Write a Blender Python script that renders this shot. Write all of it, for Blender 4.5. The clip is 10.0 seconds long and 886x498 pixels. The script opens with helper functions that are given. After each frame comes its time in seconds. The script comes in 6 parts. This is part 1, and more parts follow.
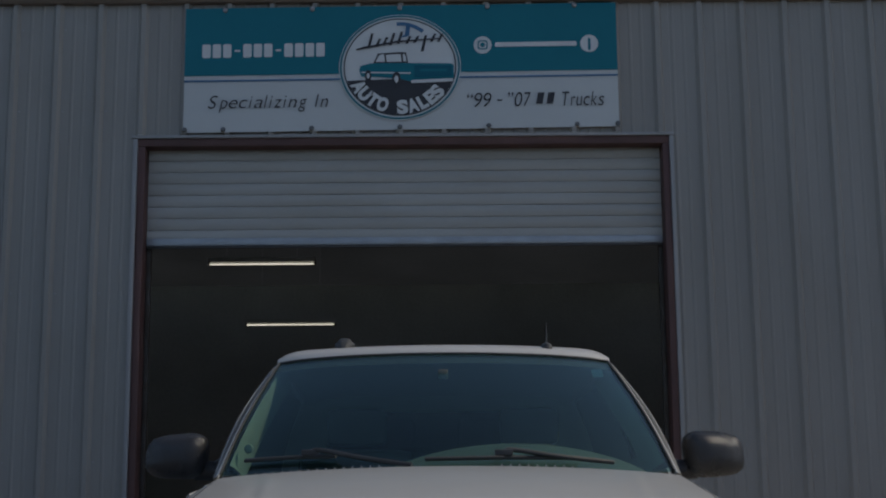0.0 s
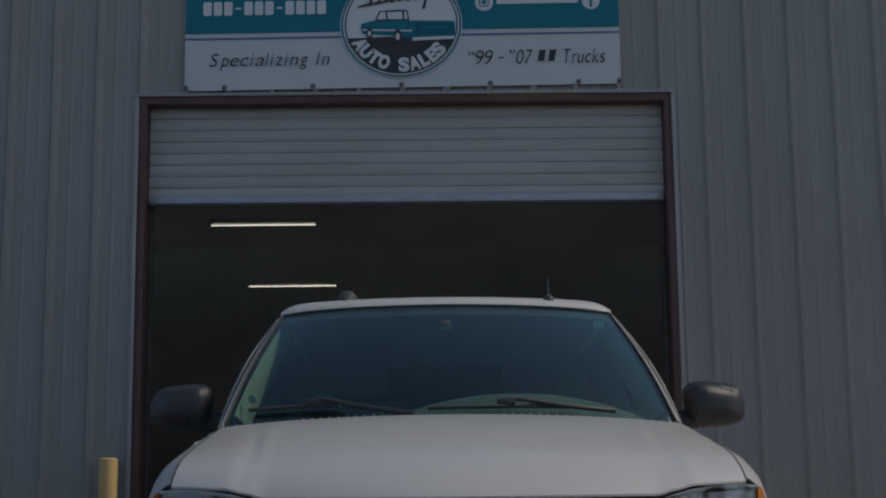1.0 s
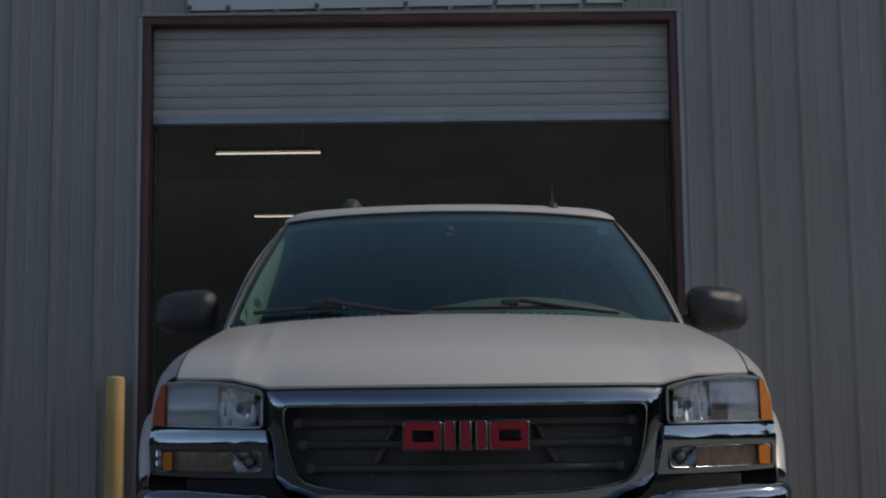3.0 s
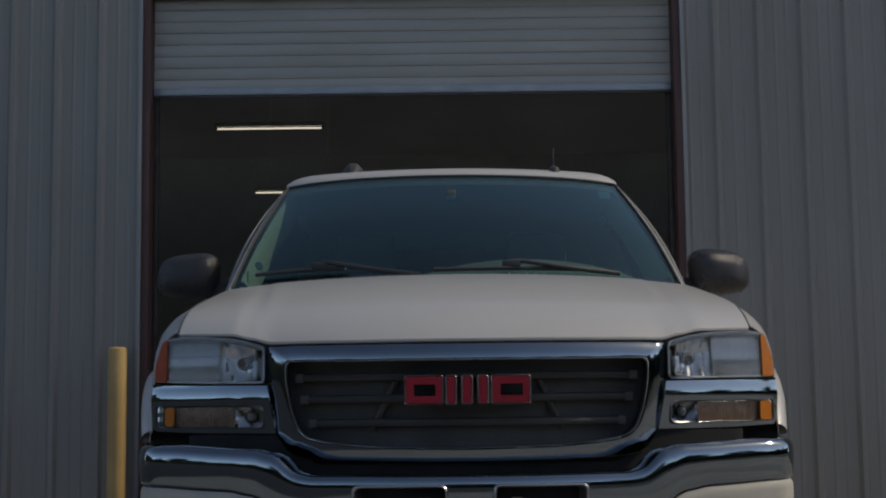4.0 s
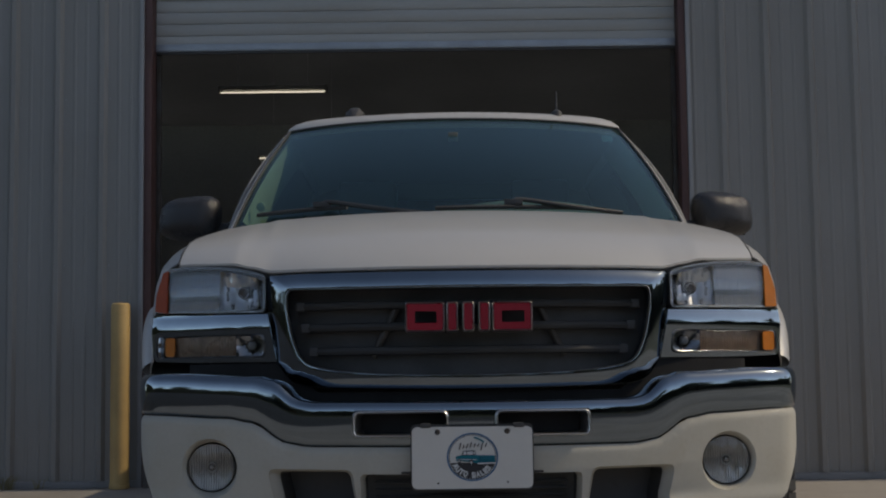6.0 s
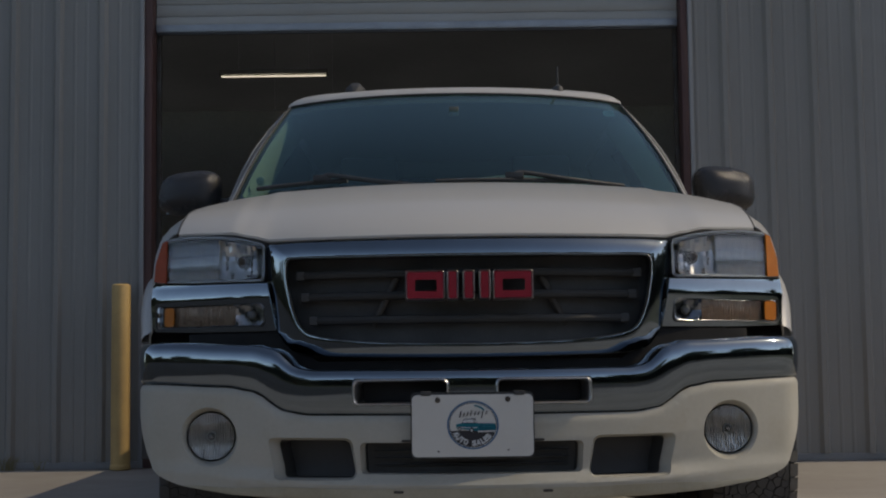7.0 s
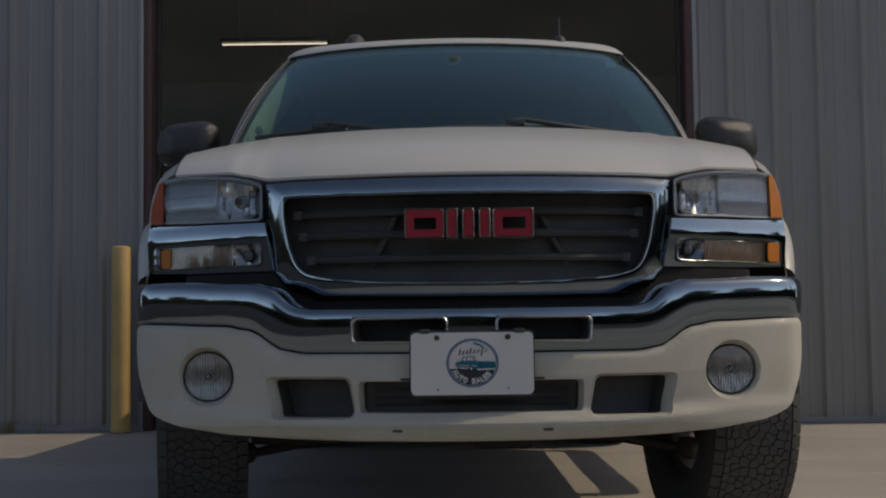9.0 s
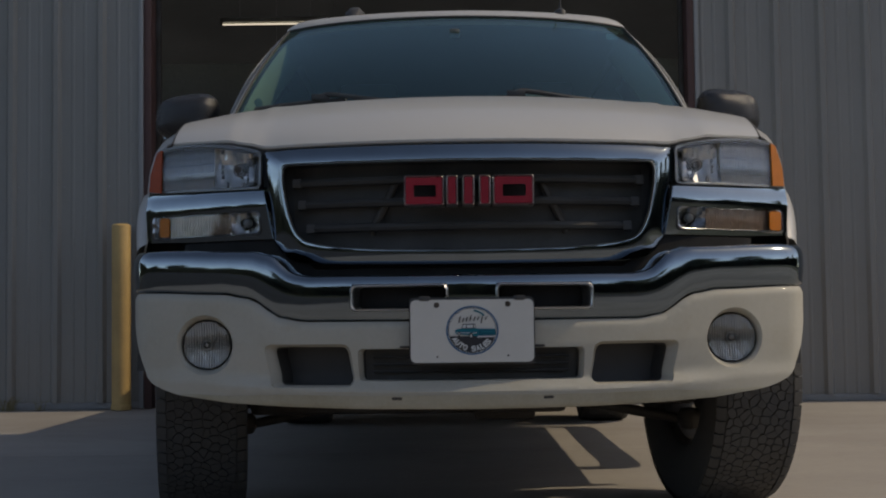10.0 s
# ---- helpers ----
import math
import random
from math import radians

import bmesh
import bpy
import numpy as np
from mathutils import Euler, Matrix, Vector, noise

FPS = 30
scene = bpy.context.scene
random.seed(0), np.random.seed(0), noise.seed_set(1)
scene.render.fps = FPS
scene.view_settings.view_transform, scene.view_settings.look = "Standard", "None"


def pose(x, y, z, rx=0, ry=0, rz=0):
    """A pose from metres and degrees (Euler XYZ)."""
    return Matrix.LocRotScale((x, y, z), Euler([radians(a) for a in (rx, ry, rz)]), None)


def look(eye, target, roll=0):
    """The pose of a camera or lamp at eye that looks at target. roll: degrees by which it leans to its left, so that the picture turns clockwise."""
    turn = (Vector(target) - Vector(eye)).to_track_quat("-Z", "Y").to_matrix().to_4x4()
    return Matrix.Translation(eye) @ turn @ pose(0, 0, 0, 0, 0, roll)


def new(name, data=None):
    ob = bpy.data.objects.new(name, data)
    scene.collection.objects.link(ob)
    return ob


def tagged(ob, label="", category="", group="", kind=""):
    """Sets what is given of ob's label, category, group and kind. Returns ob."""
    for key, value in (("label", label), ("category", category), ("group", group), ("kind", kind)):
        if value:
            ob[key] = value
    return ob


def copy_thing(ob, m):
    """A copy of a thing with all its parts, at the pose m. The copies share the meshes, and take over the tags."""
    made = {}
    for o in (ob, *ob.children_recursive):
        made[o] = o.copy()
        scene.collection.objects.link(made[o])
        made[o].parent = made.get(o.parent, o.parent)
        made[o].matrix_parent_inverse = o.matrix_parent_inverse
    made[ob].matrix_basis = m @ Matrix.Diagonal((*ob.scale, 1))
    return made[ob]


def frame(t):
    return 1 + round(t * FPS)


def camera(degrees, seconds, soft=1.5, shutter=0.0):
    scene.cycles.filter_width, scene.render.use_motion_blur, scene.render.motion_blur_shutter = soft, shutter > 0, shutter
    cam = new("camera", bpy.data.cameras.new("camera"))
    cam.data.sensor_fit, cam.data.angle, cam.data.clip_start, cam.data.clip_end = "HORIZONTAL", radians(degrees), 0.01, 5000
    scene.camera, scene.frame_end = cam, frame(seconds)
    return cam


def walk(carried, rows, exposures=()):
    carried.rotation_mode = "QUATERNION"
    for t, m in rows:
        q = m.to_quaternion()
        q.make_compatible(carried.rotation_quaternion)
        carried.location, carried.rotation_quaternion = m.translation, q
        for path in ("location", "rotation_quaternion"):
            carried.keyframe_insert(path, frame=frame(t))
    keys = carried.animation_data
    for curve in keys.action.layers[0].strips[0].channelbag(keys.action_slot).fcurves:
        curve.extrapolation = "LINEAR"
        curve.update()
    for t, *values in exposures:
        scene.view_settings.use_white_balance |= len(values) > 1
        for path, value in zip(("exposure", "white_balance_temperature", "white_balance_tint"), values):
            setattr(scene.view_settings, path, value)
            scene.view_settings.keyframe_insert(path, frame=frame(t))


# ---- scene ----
cam = camera(34.3, 10.0, soft=2.05)
PATH = [
    (0, (-0.065, -3.714, 1.096), (-0.051, -1.749, 1.467), -0.5),
    (0.5, (-0.067, -3.73, 1.072), (-0.054, -1.76, 1.419), -0.6),
    (1, (-0.07, -3.729, 1.04), (-0.058, -1.756, 1.363), -0.6),
    (1.5, (-0.067, -3.735, 1.006), (-0.058, -1.758, 1.306), -0.6),
    (2, (-0.068, -3.731, 0.972), (-0.06, -1.75, 1.25), -0.6),
    (2.5, (-0.065, -3.726, 0.939), (-0.06, -1.743, 1.196), -0.6),
    (4, (-0.066, -3.711, 0.833), (-0.065, -1.722, 1.047), -0.7),
    (4.5, (-0.064, -3.71, 0.799), (-0.065, -1.721, 1.002), -0.7),
    (5, (-0.062, -3.702, 0.766), (-0.066, -1.711, 0.961), -0.7),
    (5.5, (-0.06, -3.692, 0.735), (-0.065, -1.701, 0.922), -0.7),
    (7, (-0.056, -3.655, 0.653), (-0.064, -1.662, 0.817), -0.7),
    (7.5, (-0.053, -3.641, 0.625), (-0.063, -1.647, 0.782), -0.7),
    (8, (-0.051, -3.629, 0.602), (-0.062, -1.634, 0.751), -0.7),
    (8.5, (-0.05, -3.616, 0.579), (-0.062, -1.621, 0.719), -0.7),
    (9, (-0.049, -3.602, 0.553), (-0.061, -1.606, 0.686), -0.7),
    (9.5, (-0.045, -3.59, 0.531), (-0.059, -1.594, 0.654), -0.7),
    (10, (-0.046, -3.579, 0.511), (-0.06, -1.582, 0.622), -0.7),
]
walk(cam, [(t, look(eye, target, roll)) for t, eye, target, roll in PATH],
     [(0, -0.39, 7850, 6.5), (2.5, -0.37, 8300, 7.5), (5.5, -0.34, 8800, 8.5), (10, -0.30, 9250, 9.5)])

# ---- light ----
SUN_UP, SUN_BACK = radians(43.0), radians(0.7)
world = bpy.data.worlds.new("sky")
scene.world = world
world.use_nodes = True
wn = world.node_tree
wn.nodes.clear()
w_sky = wn.nodes.new("ShaderNodeTexSky")
w_sky.sky_type = "NISHITA"
w_sky.sun_disc = False
w_sky.sun_elevation = SUN_UP
w_sky.sun_rotation = radians(90)
w_sky.dust_density = 0.35
w_sky.ozone_density = 0.8
w_sky.air_density = 0.42
w_bg = wn.nodes.new("ShaderNodeBackground")
w_bg.inputs["Strength"].default_value = 0.260
w_out = wn.nodes.new("ShaderNodeOutputWorld")
wn.links.new(w_sky.outputs[0], w_bg.inputs["Color"])
wn.links.new(w_bg.outputs[0], w_out.inputs["Surface"])
sun_data = bpy.data.lights.new("sun", "SUN")
sun_data.energy = 1.85
sun_data.angle = radians(0.5)
sun_data.color = (1.0, 0.965, 0.92)
sun = new("sun", sun_data)
sun_way = Vector((-math.cos(SUN_UP) * math.cos(SUN_BACK), -math.cos(SUN_UP) * math.sin(SUN_BACK), -math.sin(SUN_UP)))
sun.matrix_world = Matrix.Translation((20, 0, 20)) @ sun_way.to_track_quat("-Z", "Y").to_matrix().to_4x4()

# ---- materials ----
def mat(name, base, rough=0.5, metal=0.0, vary=0.12, scale=6.0, fine=60.0, bump=0.0, bump_scale=80.0,
        rough_vary=0.1, coat=0.0, stretch=(1, 1, 1), tint=None, spec=0.5, piece=0.0):
    """A painted, plastic, metal or mineral surface: blotches and fine grain in the colour, gloss that varies, fine relief."""
    m = bpy.data.materials.new(name)
    m.use_nodes = True
    t = m.node_tree
    b = t.nodes["Principled BSDF"]
    b.inputs["Metallic"].default_value = metal
    b.inputs["Coat Weight"].default_value = coat
    b.inputs["Coat Roughness"].default_value = 0.06
    b.inputs["Specular IOR Level"].default_value = spec
    co = t.nodes.new("ShaderNodeTexCoord")
    mp = t.nodes.new("ShaderNodeMapping")
    mp.inputs["Scale"].default_value = stretch
    t.links.new(co.outputs["Object"], mp.inputs["Vector"])
    big, small = t.nodes.new("ShaderNodeTexNoise"), t.nodes.new("ShaderNodeTexNoise")
    big.inputs["Scale"].default_value, big.inputs["Detail"].default_value = scale, 5.0
    small.inputs["Scale"].default_value, small.inputs["Detail"].default_value = fine, 4.0
    for n in (big, small):
        t.links.new(mp.outputs[0], n.inputs["Vector"])
    ramp = t.nodes.new("ShaderNodeMapRange")
    ramp.inputs["From Min"].default_value, ramp.inputs["From Max"].default_value = 0.3, 0.72
    t.links.new(big.outputs["Fac"], ramp.inputs["Value"])
    mix = t.nodes.new("ShaderNodeMix")
    mix.data_type = "RGBA"
    dark = tint if tint else [c * (1 - vary) for c in base]
    mix.inputs["A"].default_value = (*base, 1)
    mix.inputs["B"].default_value = (*dark, 1)
    t.links.new(ramp.outputs[0], mix.inputs["Factor"])
    grain = t.nodes.new("ShaderNodeMapRange")
    grain.inputs["To Min"].default_value, grain.inputs["To Max"].default_value = 1 - vary * 0.6, 1 + vary * 0.35
    t.links.new(small.outputs["Fac"], grain.inputs["Value"])
    mul = t.nodes.new("ShaderNodeMix")
    mul.data_type, mul.blend_type = "RGBA", "MULTIPLY"
    mul.inputs["Factor"].default_value = 1.0
    t.links.new(mix.outputs["Result"], mul.inputs["A"])
    t.links.new(grain.outputs[0], mul.inputs["B"])
    last = mul
    if piece:
        info, pr, pm = t.nodes.new("ShaderNodeObjectInfo"), t.nodes.new("ShaderNodeMapRange"), t.nodes.new("ShaderNodeMix")
        pr.inputs["To Min"].default_value, pr.inputs["To Max"].default_value = 1 - piece, 1 + piece * 0.5
        pm.data_type, pm.blend_type = "RGBA", "MULTIPLY"
        pm.inputs["Factor"].default_value = 1.0
        t.links.new(info.outputs["Random"], pr.inputs["Value"])
        t.links.new(mul.outputs["Result"], pm.inputs["A"])
        t.links.new(pr.outputs[0], pm.inputs["B"])
        last = pm
    t.links.new(last.outputs["Result"], b.inputs["Base Color"])
    rr = t.nodes.new("ShaderNodeMapRange")
    rr.inputs["To Min"].default_value, rr.inputs["To Max"].default_value = max(0.0, rough - rough_vary), min(1.0, rough + rough_vary)
    t.links.new(big.outputs["Fac"], rr.inputs["Value"])
    t.links.new(rr.outputs[0], b.inputs["Roughness"])
    if bump:
        bt, bn = t.nodes.new("ShaderNodeTexNoise"), t.nodes.new("ShaderNodeBump")
        bt.inputs["Scale"].default_value, bt.inputs["Detail"].default_value = bump_scale, 6.0
        bn.inputs["Strength"].default_value, bn.inputs["Distance"].default_value = bump, 0.01
        t.links.new(mp.outputs[0], bt.inputs["Vector"])
        t.links.new(bt.outputs["Fac"], bn.inputs["Height"])
        t.links.new(bn.outputs[0], b.inputs["Normal"])
    return m


def glass(name, tint, base=0.04, rough=0.0, sheen=(1, 1, 1)):
    """A thin pane: what is behind it, tinted, and a mirror image that grows at a slant."""
    m = bpy.data.materials.new(name)
    m.use_nodes = True
    t = m.node_tree
    t.nodes.clear()
    out, mx = t.nodes.new("ShaderNodeOutputMaterial"), t.nodes.new("ShaderNodeMixShader")
    tr, gl, lw = t.nodes.new("ShaderNodeBsdfTransparent"), t.nodes.new("ShaderNodeBsdfGlossy"), t.nodes.new("ShaderNodeLayerWeight")
    pw, ml = t.nodes.new("ShaderNodeMath"), t.nodes.new("ShaderNodeMath")
    tr.inputs["Color"].default_value = (*tint, 1)
    gl.inputs["Roughness"].default_value = rough
    gl.inputs["Color"].default_value = (*sheen, 1)
    lw.inputs["Blend"].default_value = 0.5
    pw.operation, ml.operation = "POWER", "MULTIPLY_ADD"
    pw.inputs[1].default_value = 5.0
    ml.inputs[1].default_value, ml.inputs[2].default_value = 1 - base, base
    t.links.new(lw.outputs["Facing"], pw.inputs[0])
    t.links.new(pw.outputs[0], ml.inputs[0])
    t.links.new(ml.outputs[0], mx.inputs["Fac"])
    t.links.new(tr.outputs[0], mx.inputs[1])
    t.links.new(gl.outputs[0], mx.inputs[2])
    t.links.new(mx.outputs[0], out.inputs["Surface"])
    return m


def lamp(name, color, power):
    m = bpy.data.materials.new(name)
    m.use_nodes = True
    b = m.node_tree.nodes["Principled BSDF"]
    b.inputs["Base Color"].default_value = (0.8, 0.8, 0.8, 1)
    b.inputs["Emission Color"].default_value = (*color, 1)
    b.inputs["Emission Strength"].default_value = power
    return m


M_PAINT = mat("white_car_paint", (0.505, 0.497, 0.48), 0.34, vary=0.05, scale=2.5, fine=240, coat=0.35, rough_vary=0.06)
M_VALANCE = mat("white_bumper_cover", (0.465, 0.448, 0.395), 0.58, vary=0.12, scale=5, fine=90, coat=0.04, spec=0.3, rough_vary=0.1, tint=(0.42, 0.40, 0.34))
M_DUSTY = mat("dusty_white_paint", (0.46, 0.435, 0.36), 0.75, vary=0.25, scale=9, fine=120, spec=0.2, tint=(0.38, 0.35, 0.265))
M_CHROME = mat("chrome", (0.24, 0.288, 0.328), 0.06, metal=1.0, vary=0.10, scale=9, fine=130, rough_vary=0.03)
M_CHROME_DULL = mat("aged_chrome", (0.52, 0.53, 0.54), 0.18, metal=1.0, vary=0.15, scale=14, fine=140, rough_vary=0.1)
M_RIM_BRIGHT = mat("bright_chrome_edge", (0.66, 0.65, 0.63), 0.30, metal=1.0, vary=0.15, scale=14, fine=140, rough_vary=0.08)
M_GRILLE_BACK = mat("dusty_grille_mesh", (0.105, 0.103, 0.10), 0.8, vary=0.3, scale=9, fine=160, bump=0.15, bump_scale=500)
M_GRILLE = mat("faded_grille_plastic", (0.062, 0.062, 0.061), 0.62, spec=0.25, vary=0.25, scale=9, fine=160, bump=0.15, bump_scale=500)
M_BLACK = mat("black_plastic", (0.058, 0.058, 0.058), 0.5, vary=0.25, scale=9, fine=160, bump=0.15, bump_scale=500)
M_MIRROR = mat("black_mirror_shell", (0.034, 0.034, 0.036), 0.28, vary=0.25, scale=9, fine=260, bump=0.25, bump_scale=700, rough_vary=0.08)
M_RUBBER = mat("tyre_rubber", (0.074, 0.072, 0.070), 0.78, vary=0.35, scale=7, fine=120, bump=0.35, bump_scale=240, tint=(0.080, 0.076, 0.070))
M_FILLER = mat("matt_black_filler", (0.034, 0.033, 0.033), 0.85, vary=0.3, scale=9, fine=120, spec=0.2)
M_SEAL = mat("rubber_seal", (0.058, 0.057, 0.056), 0.6, vary=0.2)
M_RED = mat("red_enamel", (0.36, 0.018, 0.034), 0.38, vary=0.12, scale=18, fine=130, coat=0.1, spec=0.3)
M_STEEL = mat("dark_steel", (0.085, 0.08, 0.075), 0.6, metal=0.4, vary=0.4, scale=10, fine=70, bump=0.3, tint=(0.06, 0.045, 0.033))
M_RIM = mat("alloy_rim", (0.42, 0.42, 0.42), 0.34, metal=0.9, vary=0.2, scale=12)
M_AMBER = mat("amber_lens", (0.56, 0.17, 0.02), 0.35, vary=0.15, scale=30, fine=180, spec=0.25)
# duller copy of M_AMBER for the left lamp, its shade put into the colour
M_AMBER_SHADED = mat("red_amber_lens", (0.40, 0.065, 0.02), 0.4, vary=0.2, scale=30, fine=180, spec=0.2)
M_REFLECTOR = mat("silver_reflector", (0.33, 0.34, 0.35), 0.10, metal=0.95, vary=0.24, scale=40, fine=240, rough_vary=0.08)
M_LAMP_RIM = mat("lamp_rim_grey", (0.20, 0.20, 0.20), 0.3, vary=0.15, scale=20, coat=0.3)
M_FACET = mat("bright_reflector", (0.54, 0.54, 0.53), 0.12, metal=1.0, vary=0.2, scale=50, fine=240, rough_vary=0.08)
M_FOG = mat("fog_reflector", (0.50, 0.48, 0.45), 0.2, metal=0.7, vary=0.4, scale=60, fine=240, rough_vary=0.1)
M_GLASS = glass("tinted_windscreen", (0.62, 0.80, 0.76), 0.042, 0.0, (0.78, 0.97, 1.0))
M_PRIVACY = glass("dark_side_glass", (0.05, 0.055, 0.055), 0.04)
M_LENS = glass("clear_lens", (0.95, 0.96, 0.97), 0.03, 0.02)
M_TRIM_IN = mat("pale_cabin_trim", (0.30, 0.32, 0.26), 0.7, vary=0.12, scale=20)
M_DASH = mat("cabin_dash", (0.15, 0.155, 0.14), 0.75, vary=0.15, scale=20, bump=0.2, bump_scale=300)
M_SEAT = mat("cabin_cloth", (0.07, 0.072, 0.075), 0.9, vary=0.2, scale=20, bump=0.2, bump_scale=300)
M_WALL = mat("grey_sheet_steel", (0.288, 0.276, 0.258), 0.43, vary=0.08, scale=0.9, fine=20, stretch=(2.2, 2.2, 0.5), tint=(0.258, 0.244, 0.223), bump=0.06, bump_scale=30, rough_vary=0.08, piece=0.05)
M_TRIM = mat("pale_grey_trim", (0.30, 0.30, 0.30), 0.45, vary=0.15, scale=3, fine=40, stretch=(2, 2, 0.5))
M_OXIDE = mat("red_oxide_primer", (0.105, 0.048, 0.042), 0.6, vary=0.3, scale=4, fine=50, tint=(0.08, 0.040, 0.036), bump=0.15, bump_scale=90)
M_GUTTER = mat("brown_gutter_paint", (0.22, 0.175, 0.15), 0.5, vary=0.2, scale=3, fine=40)
M_SHUTTER = mat("off_white_shutter", (0.392, 0.395, 0.378), 0.48, vary=0.16, scale=1.4, fine=34, stretch=(0.7, 1, 4), tint=(0.342, 0.336, 0.310), rough_vary=0.1, bump=0.08, bump_scale=12, piece=0.06)
M_SHUTTER_BAR = mat("galvanised_bar", (0.36, 0.39, 0.42), 0.4, metal=0.5, vary=0.2, scale=6, fine=60)
M_CONCRETE = mat("pale_concrete", (0.372, 0.343, 0.310), 0.85, vary=0.2, scale=0.9, fine=22, bump=0.3, bump_scale=60, tint=(0.305, 0.28, 0.254), stretch=(0.7, 1.5, 1), rough_vary=0.06, piece=0.05)
def stain(m, scale, low, high, strength, colour):
    """Lays broad stains with soft edges over a material."""
    t = m.node_tree
    b = t.nodes["Principled BSDF"]
    old = b.inputs["Base Color"].links[0].from_socket
    co, n, r, x = t.nodes.new("ShaderNodeTexCoord"), t.nodes.new("ShaderNodeTexNoise"), t.nodes.new("ShaderNodeMapRange"), t.nodes.new("ShaderNodeMix")
    n.inputs["Scale"].default_value, n.inputs["Detail"].default_value, n.inputs["Distortion"].default_value = scale, 8.0, 0.6
    n.inputs["Roughness"].default_value = 0.62
    r.inputs["From Min"].default_value, r.inputs["From Max"].default_value, r.inputs["To Max"].default_value = low, high, strength
    x.data_type = "RGBA"
    x.inputs["B"].default_value = (*colour, 1)
    t.links.new(co.outputs["Object"], n.inputs["Vector"])
    t.links.new(n.outputs["Fac"], r.inputs["Value"])
    t.links.new(r.outputs[0], x.inputs["Factor"])
    t.links.new(old, x.inputs["A"])
    t.links.new(x.outputs["Result"], b.inputs["Base Color"])
M_EARTH = mat("dry_ground", (0.125, 0.12, 0.085), 0.95, vary=0.3, scale=0.25, fine=6, bump=0.5, bump_scale=9, tint=(0.065, 0.08, 0.032))
M_YELLOW = mat("yellow_post_paint", (0.565, 0.37, 0.145), 0.55, vary=0.16, scale=5, fine=60, tint=(0.46, 0.30, 0.125), bump=0.12, bump_scale=60)
M_INSIDE = mat("shop_lining", (0.80, 0.80, 0.775), 0.8, vary=0.3, scale=0.6, fine=20)
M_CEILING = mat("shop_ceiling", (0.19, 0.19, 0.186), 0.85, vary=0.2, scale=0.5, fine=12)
M_ASPHALT = mat("asphalt", (0.052, 0.052, 0.053), 0.9, vary=0.25, scale=0.5, fine=30, bump=0.5, bump_scale=120, tint=(0.042, 0.042, 0.043))
M_SHOP_FLOOR = mat("shop_floor", (0.40, 0.39, 0.36), 0.7, vary=0.3, scale=0.7, fine=18)
M_BANNER = mat("white_banner", (0.50, 0.525, 0.525), 0.5, vary=0.06, scale=1.5, fine=60, rough_vary=0.06)
M_TEAL = mat("teal_print", (0.004, 0.165, 0.215), 0.6, vary=0.07, scale=1.5, fine=60, spec=0.15)
M_TEAL_DARK = mat("deep_teal_print", (0.004, 0.115, 0.165), 0.6, vary=0.07, scale=1.5, fine=60, spec=0.15)
M_INK = mat("black_print", (0.022, 0.022, 0.028), 0.5, vary=0.1)
M_LINE = mat("blue_print", (0.03, 0.13, 0.26), 0.5, vary=0.1)
M_WHITE_PRINT = mat("white_print", (0.58, 0.60, 0.60), 0.5, vary=0.05)
M_PLATE = mat("white_plate", (0.63, 0.615, 0.575), 0.5, vary=0.05, scale=12, fine=90, spec=0.3)
M_ZINC = mat("grey_fixing", (0.15, 0.155, 0.16), 0.5, metal=0.5, vary=0.2)
M_TUBE = lamp("fluorescent_tube", (0.94, 0.95, 0.95), 1.0)
M_BARK = mat("tree_bark", (0.10, 0.075, 0.055), 0.9, vary=0.35, scale=5, fine=40, bump=0.6, bump_scale=20, stretch=(1, 1, 0.3))
M_LEAF = mat("tree_leaves", (0.118, 0.135, 0.108), 0.8, vary=0.4, scale=0.8, fine=9, tint=(0.098, 0.112, 0.088), spec=0.25)
def translucent(m, share, colour):
    """Lets part of the light through a leaf."""
    t = m.node_tree
    out, b = t.nodes["Material Output"], t.nodes["Principled BSDF"]
    tl, mx = t.nodes.new("ShaderNodeBsdfTranslucent"), t.nodes.new("ShaderNodeMixShader")
    tl.inputs["Color"].default_value = (*colour, 1)
    mx.inputs["Fac"].default_value = share
    t.links.new(b.outputs[0], mx.inputs[1])
    t.links.new(tl.outputs[0], mx.inputs[2])
    t.links.new(mx.outputs[0], out.inputs["Surface"])
translucent(M_LEAF, 0.5, (0.34, 0.38, 0.32))
M_STRAW = mat("dry_grass", (0.30, 0.25, 0.13), 0.9, vary=0.3)
stain(M_CONCRETE, 0.7, 0.50, 0.68, 0.5, (0.24, 0.212, 0.185))
stain(M_CONCRETE, 14.0, 0.60, 0.72, 0.35, (0.20, 0.175, 0.15))
stain(M_VALANCE, 7.0, 0.54, 0.72, 0.35, (0.36, 0.31, 0.23))
stain(M_WALL, 1.1, 0.52, 0.72, 0.30, (0.235, 0.215, 0.19))
stain(M_SHUTTER, 1.6, 0.52, 0.72, 0.35, (0.33, 0.31, 0.27))

# ---- building tools ----
def finish(ob, angle=38):
    me = ob.data
    for p in me.polygons:
        p.use_smooth = True
    me.set_sharp_from_angle(angle=radians(angle))
    return ob


def part(name, bm, material, parent=None, label="", angle=38):
    """Links a bmesh as one mesh object, under a thing or under a part."""
    me = bpy.data.meshes.new(name)
    bmesh.ops.recalc_face_normals(bm, faces=bm.faces)
    bm.to_mesh(me)
    bm.free()
    me.materials.append(material)
    ob = new(name, me)
    if parent is not None:
        ob.parent = parent
        ob.matrix_parent_inverse = parent.matrix_world.inverted()
    if label:
        ob["label"] = label
    return finish(ob, angle)


